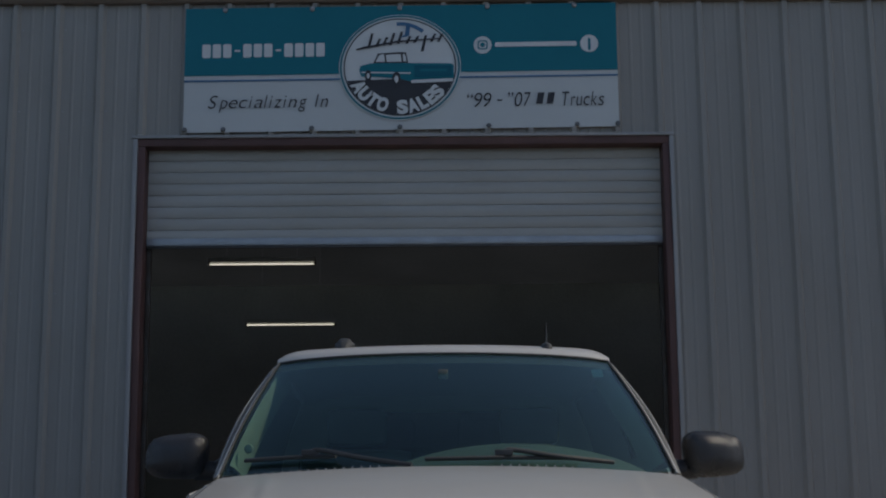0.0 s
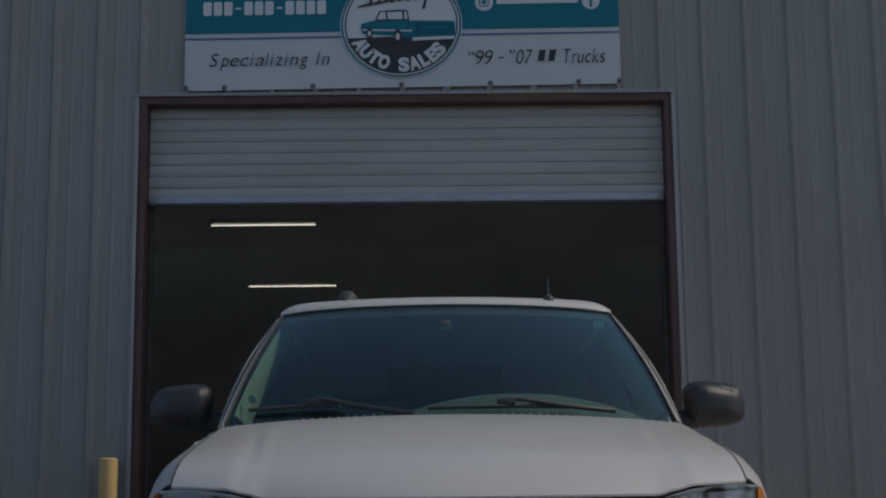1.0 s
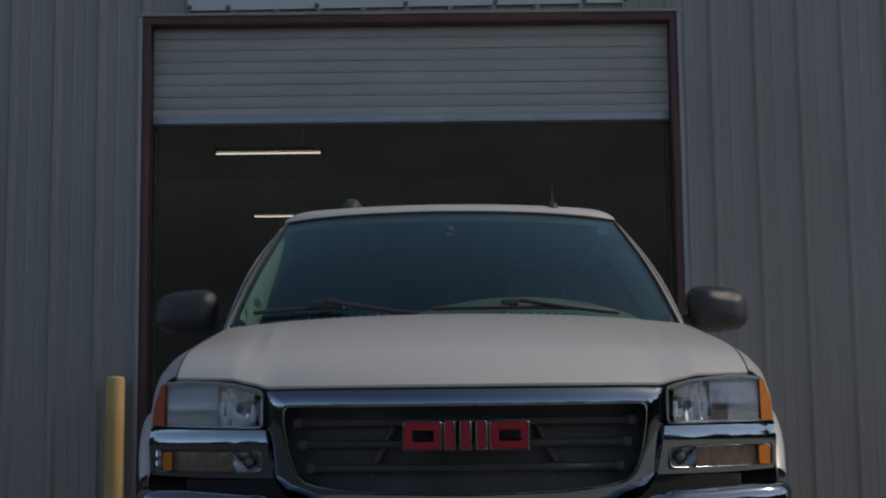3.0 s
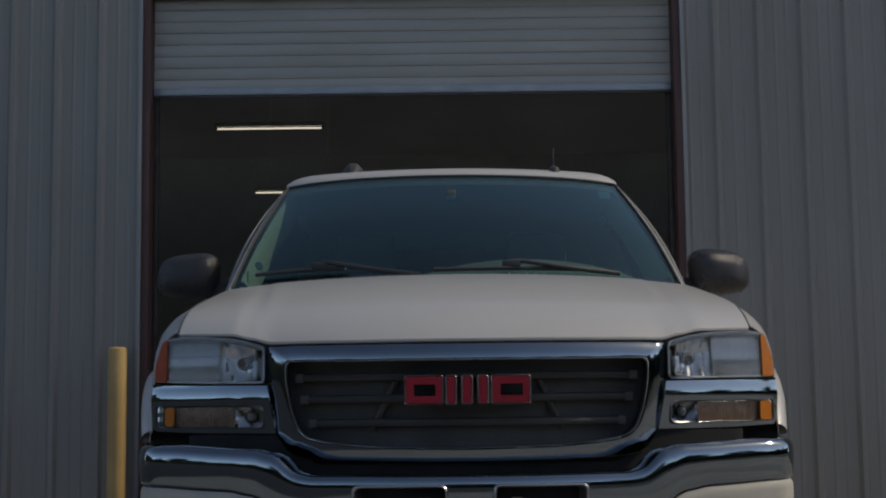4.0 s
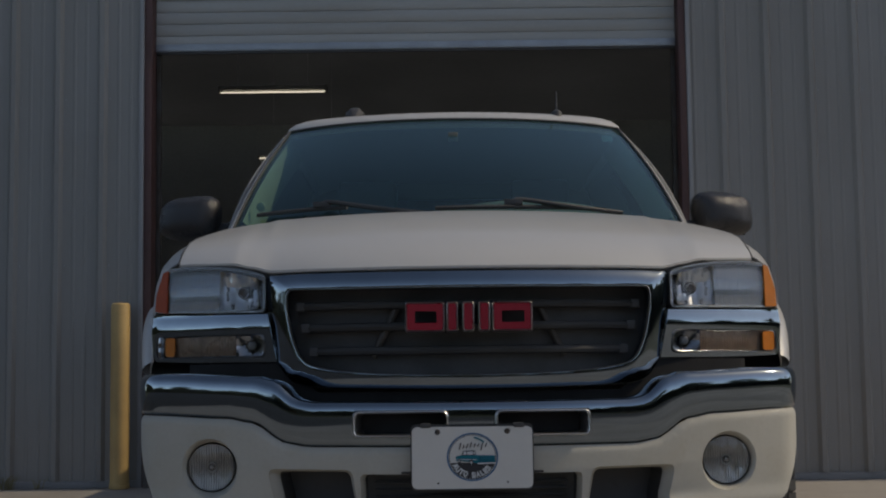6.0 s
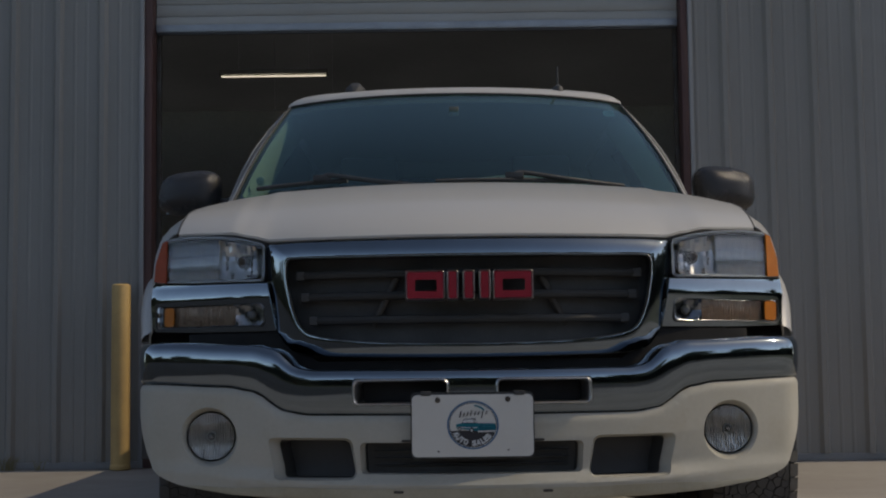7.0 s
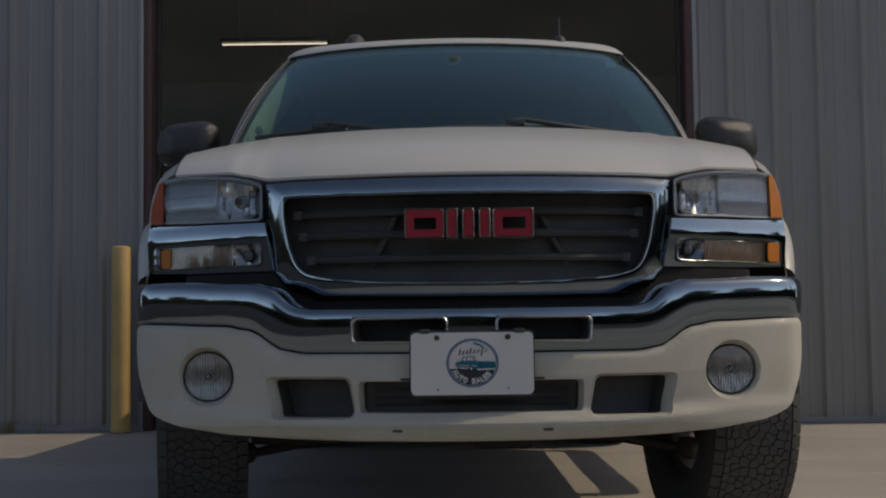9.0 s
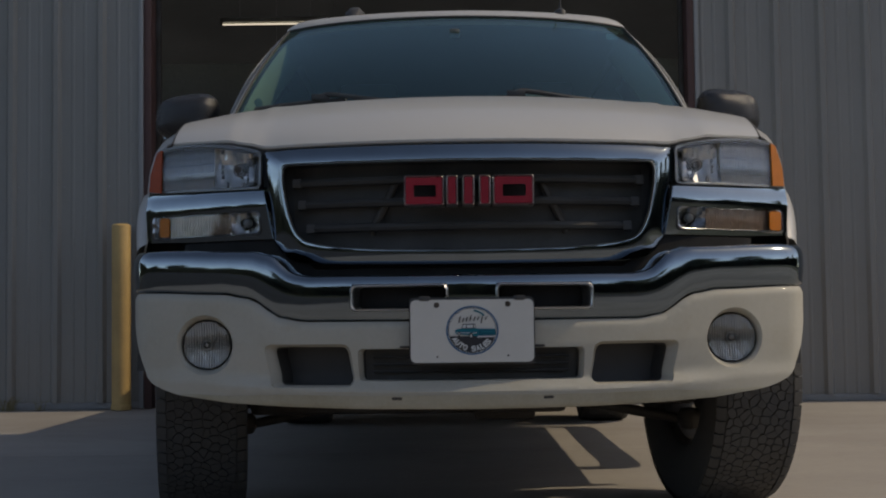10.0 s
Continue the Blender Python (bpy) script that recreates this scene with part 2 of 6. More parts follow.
def again(name, ob, m, parent, label=""):
    """Another object on the same mesh, at the pose m."""
    o = new(name, ob.data)
    if parent is not None:
        o.parent = parent
    o.matrix_basis = m
    if label:
        o["label"] = label
    return o


def empty(name, m=None):
    ob = new(name)
    ob.empty_display_size = 0.2
    if m is not None:
        ob.matrix_world = m
    bpy.context.view_layer.update()
    return ob


def add_box(bm, x0, x1, y0, y1, z0, z1, bevel=0.0):
    vs = bmesh.ops.create_cube(bm, size=1.0)["verts"]
    for v in vs:
        v.co = Vector((x0 + (v.co.x + 0.5) * (x1 - x0), y0 + (v.co.y + 0.5) * (y1 - y0), z0 + (v.co.z + 0.5) * (z1 - z0)))
    if bevel:
        es = list({e for v in vs for e in v.link_edges})
        bmesh.ops.bevel(bm, geom=es, offset=bevel, segments=2, affect="EDGES", profile=0.6)
    return bm


def box(x0, x1, y0, y1, z0, z1, bevel=0.0):
    return add_box(bmesh.new(), x0, x1, y0, y1, z0, z1, bevel)


def add_loft(bm, rings, closed=False, caps=False):
    """Skin over rows of points; closed: each row is a loop."""
    rows = [[bm.verts.new(p) for p in r] for r in rings]
    n = len(rows[0])
    for a, b in zip(rows, rows[1:]):
        for i in range(n if closed else n - 1):
            j = (i + 1) % n
            bm.faces.new((a[i], a[j], b[j], b[i]))
    if caps:
        bm.faces.new(rows[0][::-1])
        bm.faces.new(rows[-1])
    return rows


def loft(rings, closed=False, caps=False, thick=0.0):
    bm = bmesh.new()
    add_loft(bm, rings, closed, caps)
    if thick:
        bmesh.ops.recalc_face_normals(bm, faces=bm.faces)
        bmesh.ops.solidify(bm, geom=bm.faces[:], thickness=thick)
    return bm


def add_tube(bm, pts, radius, n=10, caps=True):
    """A round bar along points; radius: a number, or one for each point."""
    pts = [Vector(p) for p in pts]
    rs = radius if isinstance(radius, (list, tuple)) else [radius] * len(pts)
    rings = []
    side = None
    for i, p in enumerate(pts):
        d = (pts[min(i + 1, len(pts) - 1)] - pts[max(i - 1, 0)]).normalized()
        if side is None:
            side = d.cross(Vector((0.13, 0.27, 1)) if abs(d.z) < 0.9 else Vector((1, 0.1, 0))).normalized()
        side = (side - d * side.dot(d)).normalized()
        up = d.cross(side)
        rings.append([p + rs[i] * (math.cos(a) * side + math.sin(a) * up) for a in (2 * math.pi * k / n for k in range(n))])
    add_loft(bm, rings, closed=True, caps=caps)
    return bm


def lathe(profile, axis="y", n=48, centre=(0, 0, 0), closed_profile=False):
    """Turns (radius, along) points round an axis."""
    bm = bmesh.new()
    c = Vector(centre)
    rings = []
    for k in range(n):
        a = 2 * math.pi * k / n
        ca, sa = math.cos(a), math.sin(a)
        ring = []
        for r, h in profile:
            ring.append(c + Vector({"x": (h, r * ca, r * sa), "y": (r * ca, h, r * sa), "z": (r * ca, r * sa, h)}[axis]))
        rings.append(ring)
    add_loft(bm, rings + [rings[0]], closed=closed_profile)
    bmesh.ops.remove_doubles(bm, verts=bm.verts, dist=1e-5)
    return bm


def smooth_line(pts, n=6, closed=False):
    """A soft curve through points of any dimension."""
    p = [np.array(q, float) for q in pts]
    m = len(p)
    out = []
    for i in range(m if closed else m - 1):
        a, b, c, d = (p[(i + k) % m] if closed else p[min(max(i + k, 0), m - 1)] for k in (-1, 0, 1, 2))
        for j in range(n):
            t = j / n
            out.append(0.5 * (2 * b + (c - a) * t + (2 * a - 5 * b + 4 * c - d) * t * t + (3 * b - a - 3 * c + d) * t ** 3))
    if not closed:
        out.append(p[-1])
    return out


def round_rect(x0, x1, z0, z1, r, n=5):
    out = []
    for cx, cz, a0 in ((x1 - r, z1 - r, 0), (x0 + r, z1 - r, 90), (x0 + r, z0 + r, 180), (x1 - r, z0 + r, 270)):
        for k in range(n + 1):
            a = radians(a0 + 90 * k / n)
            out.append((cx + r * math.cos(a), cz + r * math.sin(a)))
    return out


def corners(loop, r, n=4):
    """The loop with its corners rounded off."""
    out = []
    m = len(loop)
    for i in range(m):
        a, b, c = (Vector(loop[(i + k) % m]) for k in (-1, 0, 1))
        u, w_ = a - b, c - b
        p, q = b + u.normalized() * min(r, u.length * 0.45), b + w_.normalized() * min(r, w_.length * 0.45)
        out += [tuple(p.lerp(b, t).lerp(b.lerp(q, t), t)) for t in (k / n for k in range(n + 1))]
    return out


def oval(cx, cz, rx, rz, n=40, a0=0, a1=360):
    full = abs(a1 - a0) >= 360
    return [(cx + rx * math.cos(radians(a0 + (a1 - a0) * k / (n if full else n - 1))), cz + rz * math.sin(radians(a0 + (a1 - a0) * k / (n if full else n - 1)))) for k in range(n)]


def sheet(outline, fmap, holes=(), du=0.04, dv=0.04, thick=0.0):
    """A panel cut from (u, v) with holes, bent in space by fmap(u, v), with thickness."""
    bm = bmesh.new()
    edges = []
    for loop in (outline, *holes):
        vs = [bm.verts.new((p[0], p[1], 0)) for p in loop]
        edges += [bm.edges.new((vs[i], vs[(i + 1) % len(vs)])) for i in range(len(vs))]
    bmesh.ops.triangle_fill(bm, edges=edges, use_beauty=True, normal=(0, 0, 1))
    for axis, step in ((0, du), (1, dv)):
        lo, hi = min(p[axis] for p in outline), max(p[axis] for p in outline)
        if step:
            for k in range(1, int((hi - lo) / step) + 1):
                co, no = [0, 0, 0], [0, 0, 0]
                co[axis], no[axis] = lo + k * (hi - lo) / (int((hi - lo) / step) + 1), 1
                bmesh.ops.bisect_plane(bm, geom=bm.verts[:] + bm.edges[:] + bm.faces[:], plane_co=co, plane_no=no, dist=1e-5)
    for v in bm.verts:
        v.co = Vector(fmap(v.co.x, v.co.y))
    if thick:
        bmesh.ops.recalc_face_normals(bm, faces=bm.faces)
        bmesh.ops.solidify(bm, geom=bm.faces[:], thickness=thick)
    return bm


def lerp_table(table, s, soft=False):
    """Reads a value between table rows (place, value)."""
    for (a, va), (b, vb) in zip(table, table[1:]):
        if s <= b:
            t = min(max((s - a) / (b - a), 0), 1)
            if soft:
                t = t * t * (3 - 2 * t)
            return va + (vb - va) * t
    return table[-1][1]


def lettering(name, text, height, x0, x1, z, y, material, parent, shear=0.0, label="", bold=0.0):
    """Raised letters in the built-in font, squeezed between x0 and x1, base line at z, facing the camera's side."""
    cu = bpy.data.curves.new(name, "FONT")
    cu.body, cu.extrude, cu.shear, cu.offset = text, 0.0015, shear, bold
    tmp = new(name + "_line", cu)
    bpy.context.view_layer.update()
    me = bpy.data.meshes.new_from_object(tmp.evaluated_get(bpy.context.evaluated_depsgraph_get()))
    bpy.data.objects.remove(tmp)
    xs = [v.co.x for v in me.vertices]
    lo, hi = min(xs), max(xs)
    for v in me.vertices:
        v.co = Vector((x0 + (v.co.x - lo) / (hi - lo) * (x1 - x0), y - v.co.z, z + v.co.y * height / 0.72))
    me.materials.clear()
    me.materials.append(material)
    ob = new(name, me)
    ob.parent = parent
    ob.matrix_parent_inverse = parent.matrix_world.inverted()
    if label:
        ob["label"] = label
    return ob

# ---- ground ----
WALL_Y = 6.07
FALL = 0.0088   # the apron falls gently away from the door
g = bmesh.new()
bmesh.ops.create_grid(g, x_segments=24, y_segments=24, size=1500)
for v in g.verts:
    v.co.z = -0.14
ground = tagged(part("ground", g, M_EARTH), "dry bare ground around the concrete yard", "ground", kind="structure")

tagged(part("road", box(-60, 60, -22, -10.004, -0.139, -0.112), M_ASPHALT), "dark asphalt lot beyond the concrete apron", "road", kind="structure")
tagged(part("road", box(-60, -3.404, -10.003, -6.005, -0.139, -0.112), M_ASPHALT), "dark asphalt strip joining the lot and the lane", "road", kind="structure")
lane = box(-60, -3.404, -6.003, WALL_Y, -0.06, -0.002)
for v in lane.verts:
    v.co.z -= FALL * max(0.0, WALL_Y - v.co.y)
tagged(part("road", lane, M_ASPHALT), "dark asphalt lane beside the concrete apron", "road", kind="structure")

# ---- workshop shell ----
OPEN_L, OPEN_R, OPEN_T = -2.077, 1.555, 3.69
EAVE = 4.735
BX0, BX1, BY1 = -9.5, 9.5, 21.0
w = box(BX0, OPEN_L - 0.053, WALL_Y + 0.012, WALL_Y + 0.17, 0.0, EAVE)
add_box(w, OPEN_R + 0.048, BX1, WALL_Y + 0.012, WALL_Y + 0.17, 0.0, EAVE)
add_box(w, OPEN_L - 0.053, OPEN_R + 0.048, WALL_Y + 0.012, WALL_Y + 0.17, OPEN_T + 0.055, EAVE)
wall_south = tagged(part("wall_south", w, M_INSIDE), "grey ribbed sheet-steel workshop wall with a wide door opening", "wall", kind="structure")
for nm, b in (("wall_west", box(BX0 - 0.15, BX0, WALL_Y + 0.012, BY1, 0, EAVE + 0.4)), ("wall_east", box(BX1, BX1 + 0.15, WALL_Y + 0.012, BY1, 0, EAVE + 0.4)), ("wall_north", box(BX0, BX1, BY1, BY1 + 0.15, 0, EAVE + 0.4))):
    tagged(part(nm, b, M_INSIDE), "dim lined wall inside the metal workshop", "wall", kind="structure")
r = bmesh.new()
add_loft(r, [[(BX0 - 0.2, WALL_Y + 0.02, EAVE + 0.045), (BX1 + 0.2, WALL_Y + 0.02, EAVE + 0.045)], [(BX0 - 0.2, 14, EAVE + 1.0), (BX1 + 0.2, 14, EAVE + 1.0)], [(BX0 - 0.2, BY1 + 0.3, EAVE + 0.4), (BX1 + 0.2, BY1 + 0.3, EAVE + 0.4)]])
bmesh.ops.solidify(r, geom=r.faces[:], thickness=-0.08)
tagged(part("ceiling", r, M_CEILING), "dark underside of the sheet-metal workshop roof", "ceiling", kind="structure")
tagged(part("floor", box(BX0, BX1, WALL_Y + 0.17, BY1, -0.05, 0.0), M_SHOP_FLOOR), "smooth concrete workshop floor in deep shade", "floor", kind="structure")

# door frame of red-oxide steel with a thin pale trim round it
fr = bmesh.new()
add_box(fr, OPEN_L - 0.053, OPEN_L, WALL_Y - 0.006, WALL_Y + 0.175, 0.0, OPEN_T, 0.004)
add_box(fr, OPEN_R, OPEN_R + 0.048, WALL_Y - 0.006, WALL_Y + 0.175, 0.0, OPEN_T, 0.004)
add_box(fr, OPEN_L - 0.053, OPEN_R + 0.048, WALL_Y - 0.008, WALL_Y + 0.242, OPEN_T, OPEN_T + 0.055, 0.004)
door_1 = tagged(part("door_1", fr, M_OXIDE), "red-oxide steel frame of the roll-up door opening", "door frame", kind="structure")
tr = bmesh.new()
add_box(tr, OPEN_L - 0.085, OPEN_L - 0.0535, WALL_Y - 0.02, WALL_Y + 0.011, 0.0, OPEN_T + 0.0545, 0.003)
add_box(tr, OPEN_R + 0.0485, OPEN_R + 0.075, WALL_Y - 0.02, WALL_Y + 0.011, 0.0, OPEN_T + 0.0545, 0.003)
add_box(tr, OPEN_L - 0.095, OPEN_R + 0.085, WALL_Y - 0.024, WALL_Y + 0.011, OPEN_T + 0.0555, OPEN_T + 0.078, 0.003)
tagged(part("trim", tr, M_TRIM), "pale grey sheet trim round the door opening", "trim", kind="structure")
bt = bmesh.new()
add_box(bt, BX0, OPEN_L - 0.086, WALL_Y - 0.012, WALL_Y + 0.011, 0.0, 0.045, 0.003)
add_box(bt, OPEN_R + 0.076, BX1, WALL_Y - 0.012, WALL_Y + 0.011, 0.0, 0.045, 0.003)
tagged(part("baseboard", bt, M_TRIM), "grey base angle under the wall panels", "trim", kind="structure")
gt = bmesh.new()
prof = [(WALL_Y + 0.0, EAVE), (WALL_Y - 0.050, EAVE), (WALL_Y - 0.072, EAVE + 0.02), (WALL_Y - 0.076, EAVE + 0.12), (WALL_Y - 0.066, EAVE + 0.125), (WALL_Y - 0.060, EAVE + 0.03), (WALL_Y + 0.0, EAVE + 0.025)]
add_loft(gt, [[(x, y, z) for y, z in prof] for x in (BX0 - 0.1, -4, 0, 4, BX1 + 0.1)], closed=True, caps=True)
tagged(part("trim", gt, M_GUTTER), "brown eave gutter along the top of the wall", "gutter", kind="structure")

# wall panels: three tall ribs to a sheet, two low ones between each pair
RIB0, PITCH = 1.545, 0.3048

def rib_line(xa, xb):
    pts = []
    k = math.floor((xa - RIB0) / PITCH) - 1
    while RIB0 + k * PITCH < xb + PITCH:
        c = RIB0 + k * PITCH
        pts += [(c - 0.036, 0), (c - 0.015, -0.030), (c + 0.015, -0.030), (c + 0.036, 0)]
        for m in (0.112, 0.192):
            pts += [(c + m - 0.013, 0), (c + m - 0.007, -0.004), (c + m + 0.007, -0.004), (c + m + 0.013, 0)]
        k += 1
    def at(x):
        for (a, ya), (b, yb) in zip(pts, pts[1:]):
            if a <= x <= b:
                return ya + (yb - ya) * (x - a) / max(b - a, 1e-6)
        return 0
    return [(xa, at(xa))] + [p for p in pts if xa + 1e-4 < p[0] < xb - 1e-4] + [(xb, at(xb))]


def wall_panel(xa, xb, z0, z1):
    line = rib_line(xa, xb)
    zs = [z0 + (z1 - z0) * i / max(1, round((z1 - z0) / 1.2)) for i in range(max(1, round((z1 - z0) / 1.2)) + 1)]
    rows = [[(x, WALL_Y + y + 0.0025 * noise.noise((x * 1.3, z * 0.8, 2.0)), z) for x, y in line] for z in zs]
    ob = part("metal_panel", loft(rows), M_WALL, wall_south, angle=20)
    return ob


def panel_run(xa, xb, z0, z1):
    cuts = [xa]
    k = math.ceil((xa - RIB0 - 0.036) / (3 * PITCH))
    while RIB0 + 3 * k * PITCH + 0.036 < xb:
        c = RIB0 + 3 * k * PITCH + 0.036
        if c > xa + 0.05:
            cuts.append(c)
        k += 1
    cuts.append(xb)
    for a, b in zip(cuts, cuts[1:]):
        wall_panel(a, b, z0, z1)


panel_run(BX0, OPEN_L - 0.086, 0.046, EAVE)
panel_run(OPEN_R + 0.076, BX1, 0.046, EAVE)
panel_run(OPEN_L - 0.0855, OPEN_R + 0.0755, OPEN_T + 0.079, EAVE)

# screws in rows across the panels
sc = bmesh.new()
for zz in (0.35, 1.5, 2.65, 3.95, 4.55):
    for k in range(-22, 26):
        x = RIB0 + k * PITCH + 0.05
        if BX0 < x < BX1 and (zz > 3.8 or x < OPEN_L - 0.1 or x > OPEN_R + 0.1):
            bmesh.ops.create_cone(sc, segments=6, radius1=0.0065, radius2=0.005, depth=0.006, cap_ends=True, matrix=pose(x, WALL_Y - 0.003, zz, 90))
tagged(part("screw", sc, M_TRIM, wall_south), kind="stuff")

# ---- roll-up shutter, a quarter lowered ----
shutter = empty("roller_shutter", pose((OPEN_L + OPEN_R) / 2, WALL_Y + 0.12, 2.98))
tagged(shutter, "off-white steel roll-up door, pulled most of the way up", "roller door")
SL = 0.0835
slat_prof = [(0.007, 0.0), (0.001, 0.003), (-0.004, 0.018), (-0.006, 0.040), (-0.004, 0.063), (0.001, 0.0785), (0.007, 0.0820)]
sx = [OPEN_L + 0.004 + (OPEN_R - OPEN_L - 0.008) * i / 12 for i in range(13)]
def slat_mesh(seed):
    rows = [[(x, WALL_Y + 0.115 + y + 0.004 * noise.noise((x * 0.9, seed * 3.1, 0)), z + 0.003 * noise.noise((x * 0.7, seed, 5))) for y, z in slat_prof] for x in sx]
    return loft(rows, thick=0.0012)
for i in range(11):
    ob = part("slat", slat_mesh(i), M_SHUTTER, shutter)
    for v in ob.data.vertices:
        v.co.z += 3.030 + i * SL
bb = box(OPEN_L + 0.004, OPEN_R - 0.004, WALL_Y + 0.095, WALL_Y + 0.13, 2.998, 3.050, 0.006)
part("bottom_bar", bb, M_SHUTTER_BAR, shutter, "bluish galvanised bottom bar")
part("weather_strip", box(OPEN_L + 0.006, OPEN_R - 0.006, WALL_Y + 0.102, WALL_Y + 0.122, 2.980, 2.997, 0.004), M_SEAL, shutter, "black rubber strip")
for x in (OPEN_L + 0.002, OPEN_R - 0.032):
    part("guide_rail", box(x, x + 0.03, WALL_Y + 0.135, WALL_Y + 0.19, 0.0, OPEN_T + 0.25, 0.003), M_STEEL, shutter)

# ---- banner over the door ----
SIGN_Y = WALL_Y - 0.036
SX0, SX1, SZ0, SZ1 = -1.811, 1.252, 3.792, 4.704
def sign_map(x, z, d=0.0):
    lean = 0.0092 * (x + 0.28)
    return (x, SIGN_Y - d + 0.004 * noise.noise((x * 1.2, z * 1.5, 0.3)), z + lean)
sign = tagged(empty("banner_sign", pose(-0.28, SIGN_Y, SZ0)), "teal and white printed banner for a used-vehicle dealer above the door", "sign")
part("panel", sheet([(SX0, SZ0), (SX1, SZ0), (SX1, SZ1), (SX0, SZ1)], lambda x, z: sign_map(x, z), du=0.15, dv=0.15, thick=0.004), M_BANNER, sign)
def print_shape(name, loop, d, material, parent=sign, label="", holes=()):
    return part(name, sheet(loop, lambda x, z: sign_map(x, z, d), holes=holes, du=0.15, dv=0.15, thick=0.0012), material, parent, label)
print_shape("teal_field", [(SX0, 4.205), (SX1, 4.205), (SX1, SZ1), (SX0, SZ1)], 0.0055, M_TEAL, label="teal upper field")
print_shape("blue_line", [(SX0, 4.160), (SX1, 4.160), (SX1, 4.172), (SX0, 4.172)], 0.0055, M_LINE, label="thin blue line")
EX, EZ, ERX, ERZ = -0.289, 4.247, 0.431, 0.388
emblem = print_shape("emblem", oval(EX, EZ, ERX, ERZ, 72), 0.009, M_WHITE_PRINT, label="round dealer emblem with a teal pickup")
print_shape("ring", oval(EX, EZ, ERX * 0.985, ERZ * 0.985, 72), 0.0125, M_TEAL, emblem, holes=[oval(EX, EZ, ERX * 0.955, ERZ * 0.955, 72)])
print_shape("ring", oval(EX, EZ, ERX * 0.925, ERZ * 0.925, 72), 0.0125, M_INK, emblem, holes=[oval(EX, EZ, ERX * 0.905, ERZ * 0.905, 72)])
print_shape("dark_base", oval(EX, EZ, ERX * 0.902, ERZ * 0.902, 50, 196, 347) , 0.0123, M_INK, emblem)
bodyl = [(-0.285, 0.000), (-0.278, 0.030), (-0.215, 0.048), (-0.165, 0.052), (0.02, 0.048), (0.33, 0.040), (0.350, 0.030), (0.352, -0.060), (0.335, -0.085), (0.075, -0.092), (0.045, -0.080), (-0.02, -0.062), (-0.19, -0.048), (-0.27, -0.045)]
def pickup_picture(shape, cx, cz, k, d0):
    """A teal pickup seen from its rear corner, in flat prints laid over one another."""
    def at(pts):
        return [(cx + x * k, cz + z * k * 0.98) for x, z in pts]
    shape("pickup_picture", at(bodyl), d0, M_TEAL)
    shape("cab_picture", at([(-0.190, 0.050), (-0.160, 0.118), (-0.02, 0.126), (0.030, 0.124), (0.045, 0.048)]), d0 + 0.0012, M_INK)
    for a0, a1, b1, b0 in ((-0.176, -0.150, -0.118, -0.112), (-0.100, -0.106, -0.006, 0.0), (0.012, 0.008, 0.024, 0.034)):
        shape("cab_window", at([(a0, 0.058), (a1, 0.108), (b1, 0.112), (b0, 0.058)]), d0 + 0.0026, M_WHITE_PRINT)
    shape("body_line", at([(-0.27, -0.010), (0.06, -0.022), (0.06, -0.032), (-0.27, -0.020)]), d0 + 0.0026, M_WHITE_PRINT)
    shape("tail_panel", at([(0.085, 0.030), (0.338, 0.026), (0.338, -0.052), (0.085, -0.058)]), d0 + 0.0026, M_TEAL_DARK)
    shape("tail_writing", at([(0.125, 0.002), (0.305, 0.000), (0.305, -0.016), (0.125, -0.014)]), d0 + 0.004, M_TEAL)
    shape("rear_bumper_picture", at([(0.065, -0.098), (0.345, -0.090), (0.345, -0.068), (0.065, -0.076)]), d0 + 0.004, M_WHITE_PRINT)
    for wx, wz, rr in ((-0.035, -0.068, 0.046), (-0.225, -0.042, 0.036)):
        shape("wheel_picture", at(oval(wx, wz, rr * 0.62, rr * 1.15, 20)), d0 + 0.004, M_INK)
        shape("hub_picture", at(oval(wx, wz, rr * 0.30, rr * 0.55, 16)), d0 + 0.0055, M_WHITE_PRINT)
pickup_picture(lambda nm, lp, d, m: print_shape(nm, lp, d, m, emblem), EX + 0.012, EZ - 0.022, 1.05, 0.0160)
# the dealer's name is drawn as plain strokes
for i, (dx, h0, h1) in enumerate(((-0.22, 0.09, 0.20), (-0.165, 0.10, 0.16), (-0.115, 0.11, 0.17), (-0.065, 0.11, 0.20), (-0.01, 0.12, 0.21), (0.05, 0.12, 0.175), (0.105, 0.125, 0.175), (0.16, 0.06, 0.18), (0.225, 0.13, 0.19), (0.275, 0.13, 0.19))):
    print_shape("name_stroke", [(EX + dx - 0.012, EZ + h0 + 0.05), (EX + dx + 0.008, EZ + h0 + 0.05), (EX + dx + 0.034, EZ + h1 + 0.05), (EX + dx + 0.016, EZ + h1 + 0.05)], 0.0160, M_INK, emblem)
print_shape("name_stroke", [(EX - 0.31, EZ + 0.125), (EX - 0.25, EZ + 0.135), (EX - 0.02, EZ + 0.178), (EX + 0.28, EZ + 0.20), (EX + 0.28, EZ + 0.208), (EX - 0.02, EZ + 0.190), (EX - 0.25, EZ + 0.152), (EX - 0.31, EZ + 0.135)], 0.0195, M_INK, emblem)
print_shape("arc_stroke", oval(EX, EZ + 0.06, 0.27, 0.27, 14, 50, 95) + oval(EX, EZ + 0.06, 0.24, 0.245, 14, 95, 50), 0.0160, M_LINE, emblem)
print_shape("tail_stroke", [(EX + 0.045, EZ + 0.305), (EX + 0.075, EZ + 0.305), (EX + 0.065, EZ + 0.225), (EX + 0.0, EZ + 0.215), (EX + 0.035, EZ + 0.235)], 0.0162, M_LINE, emblem)
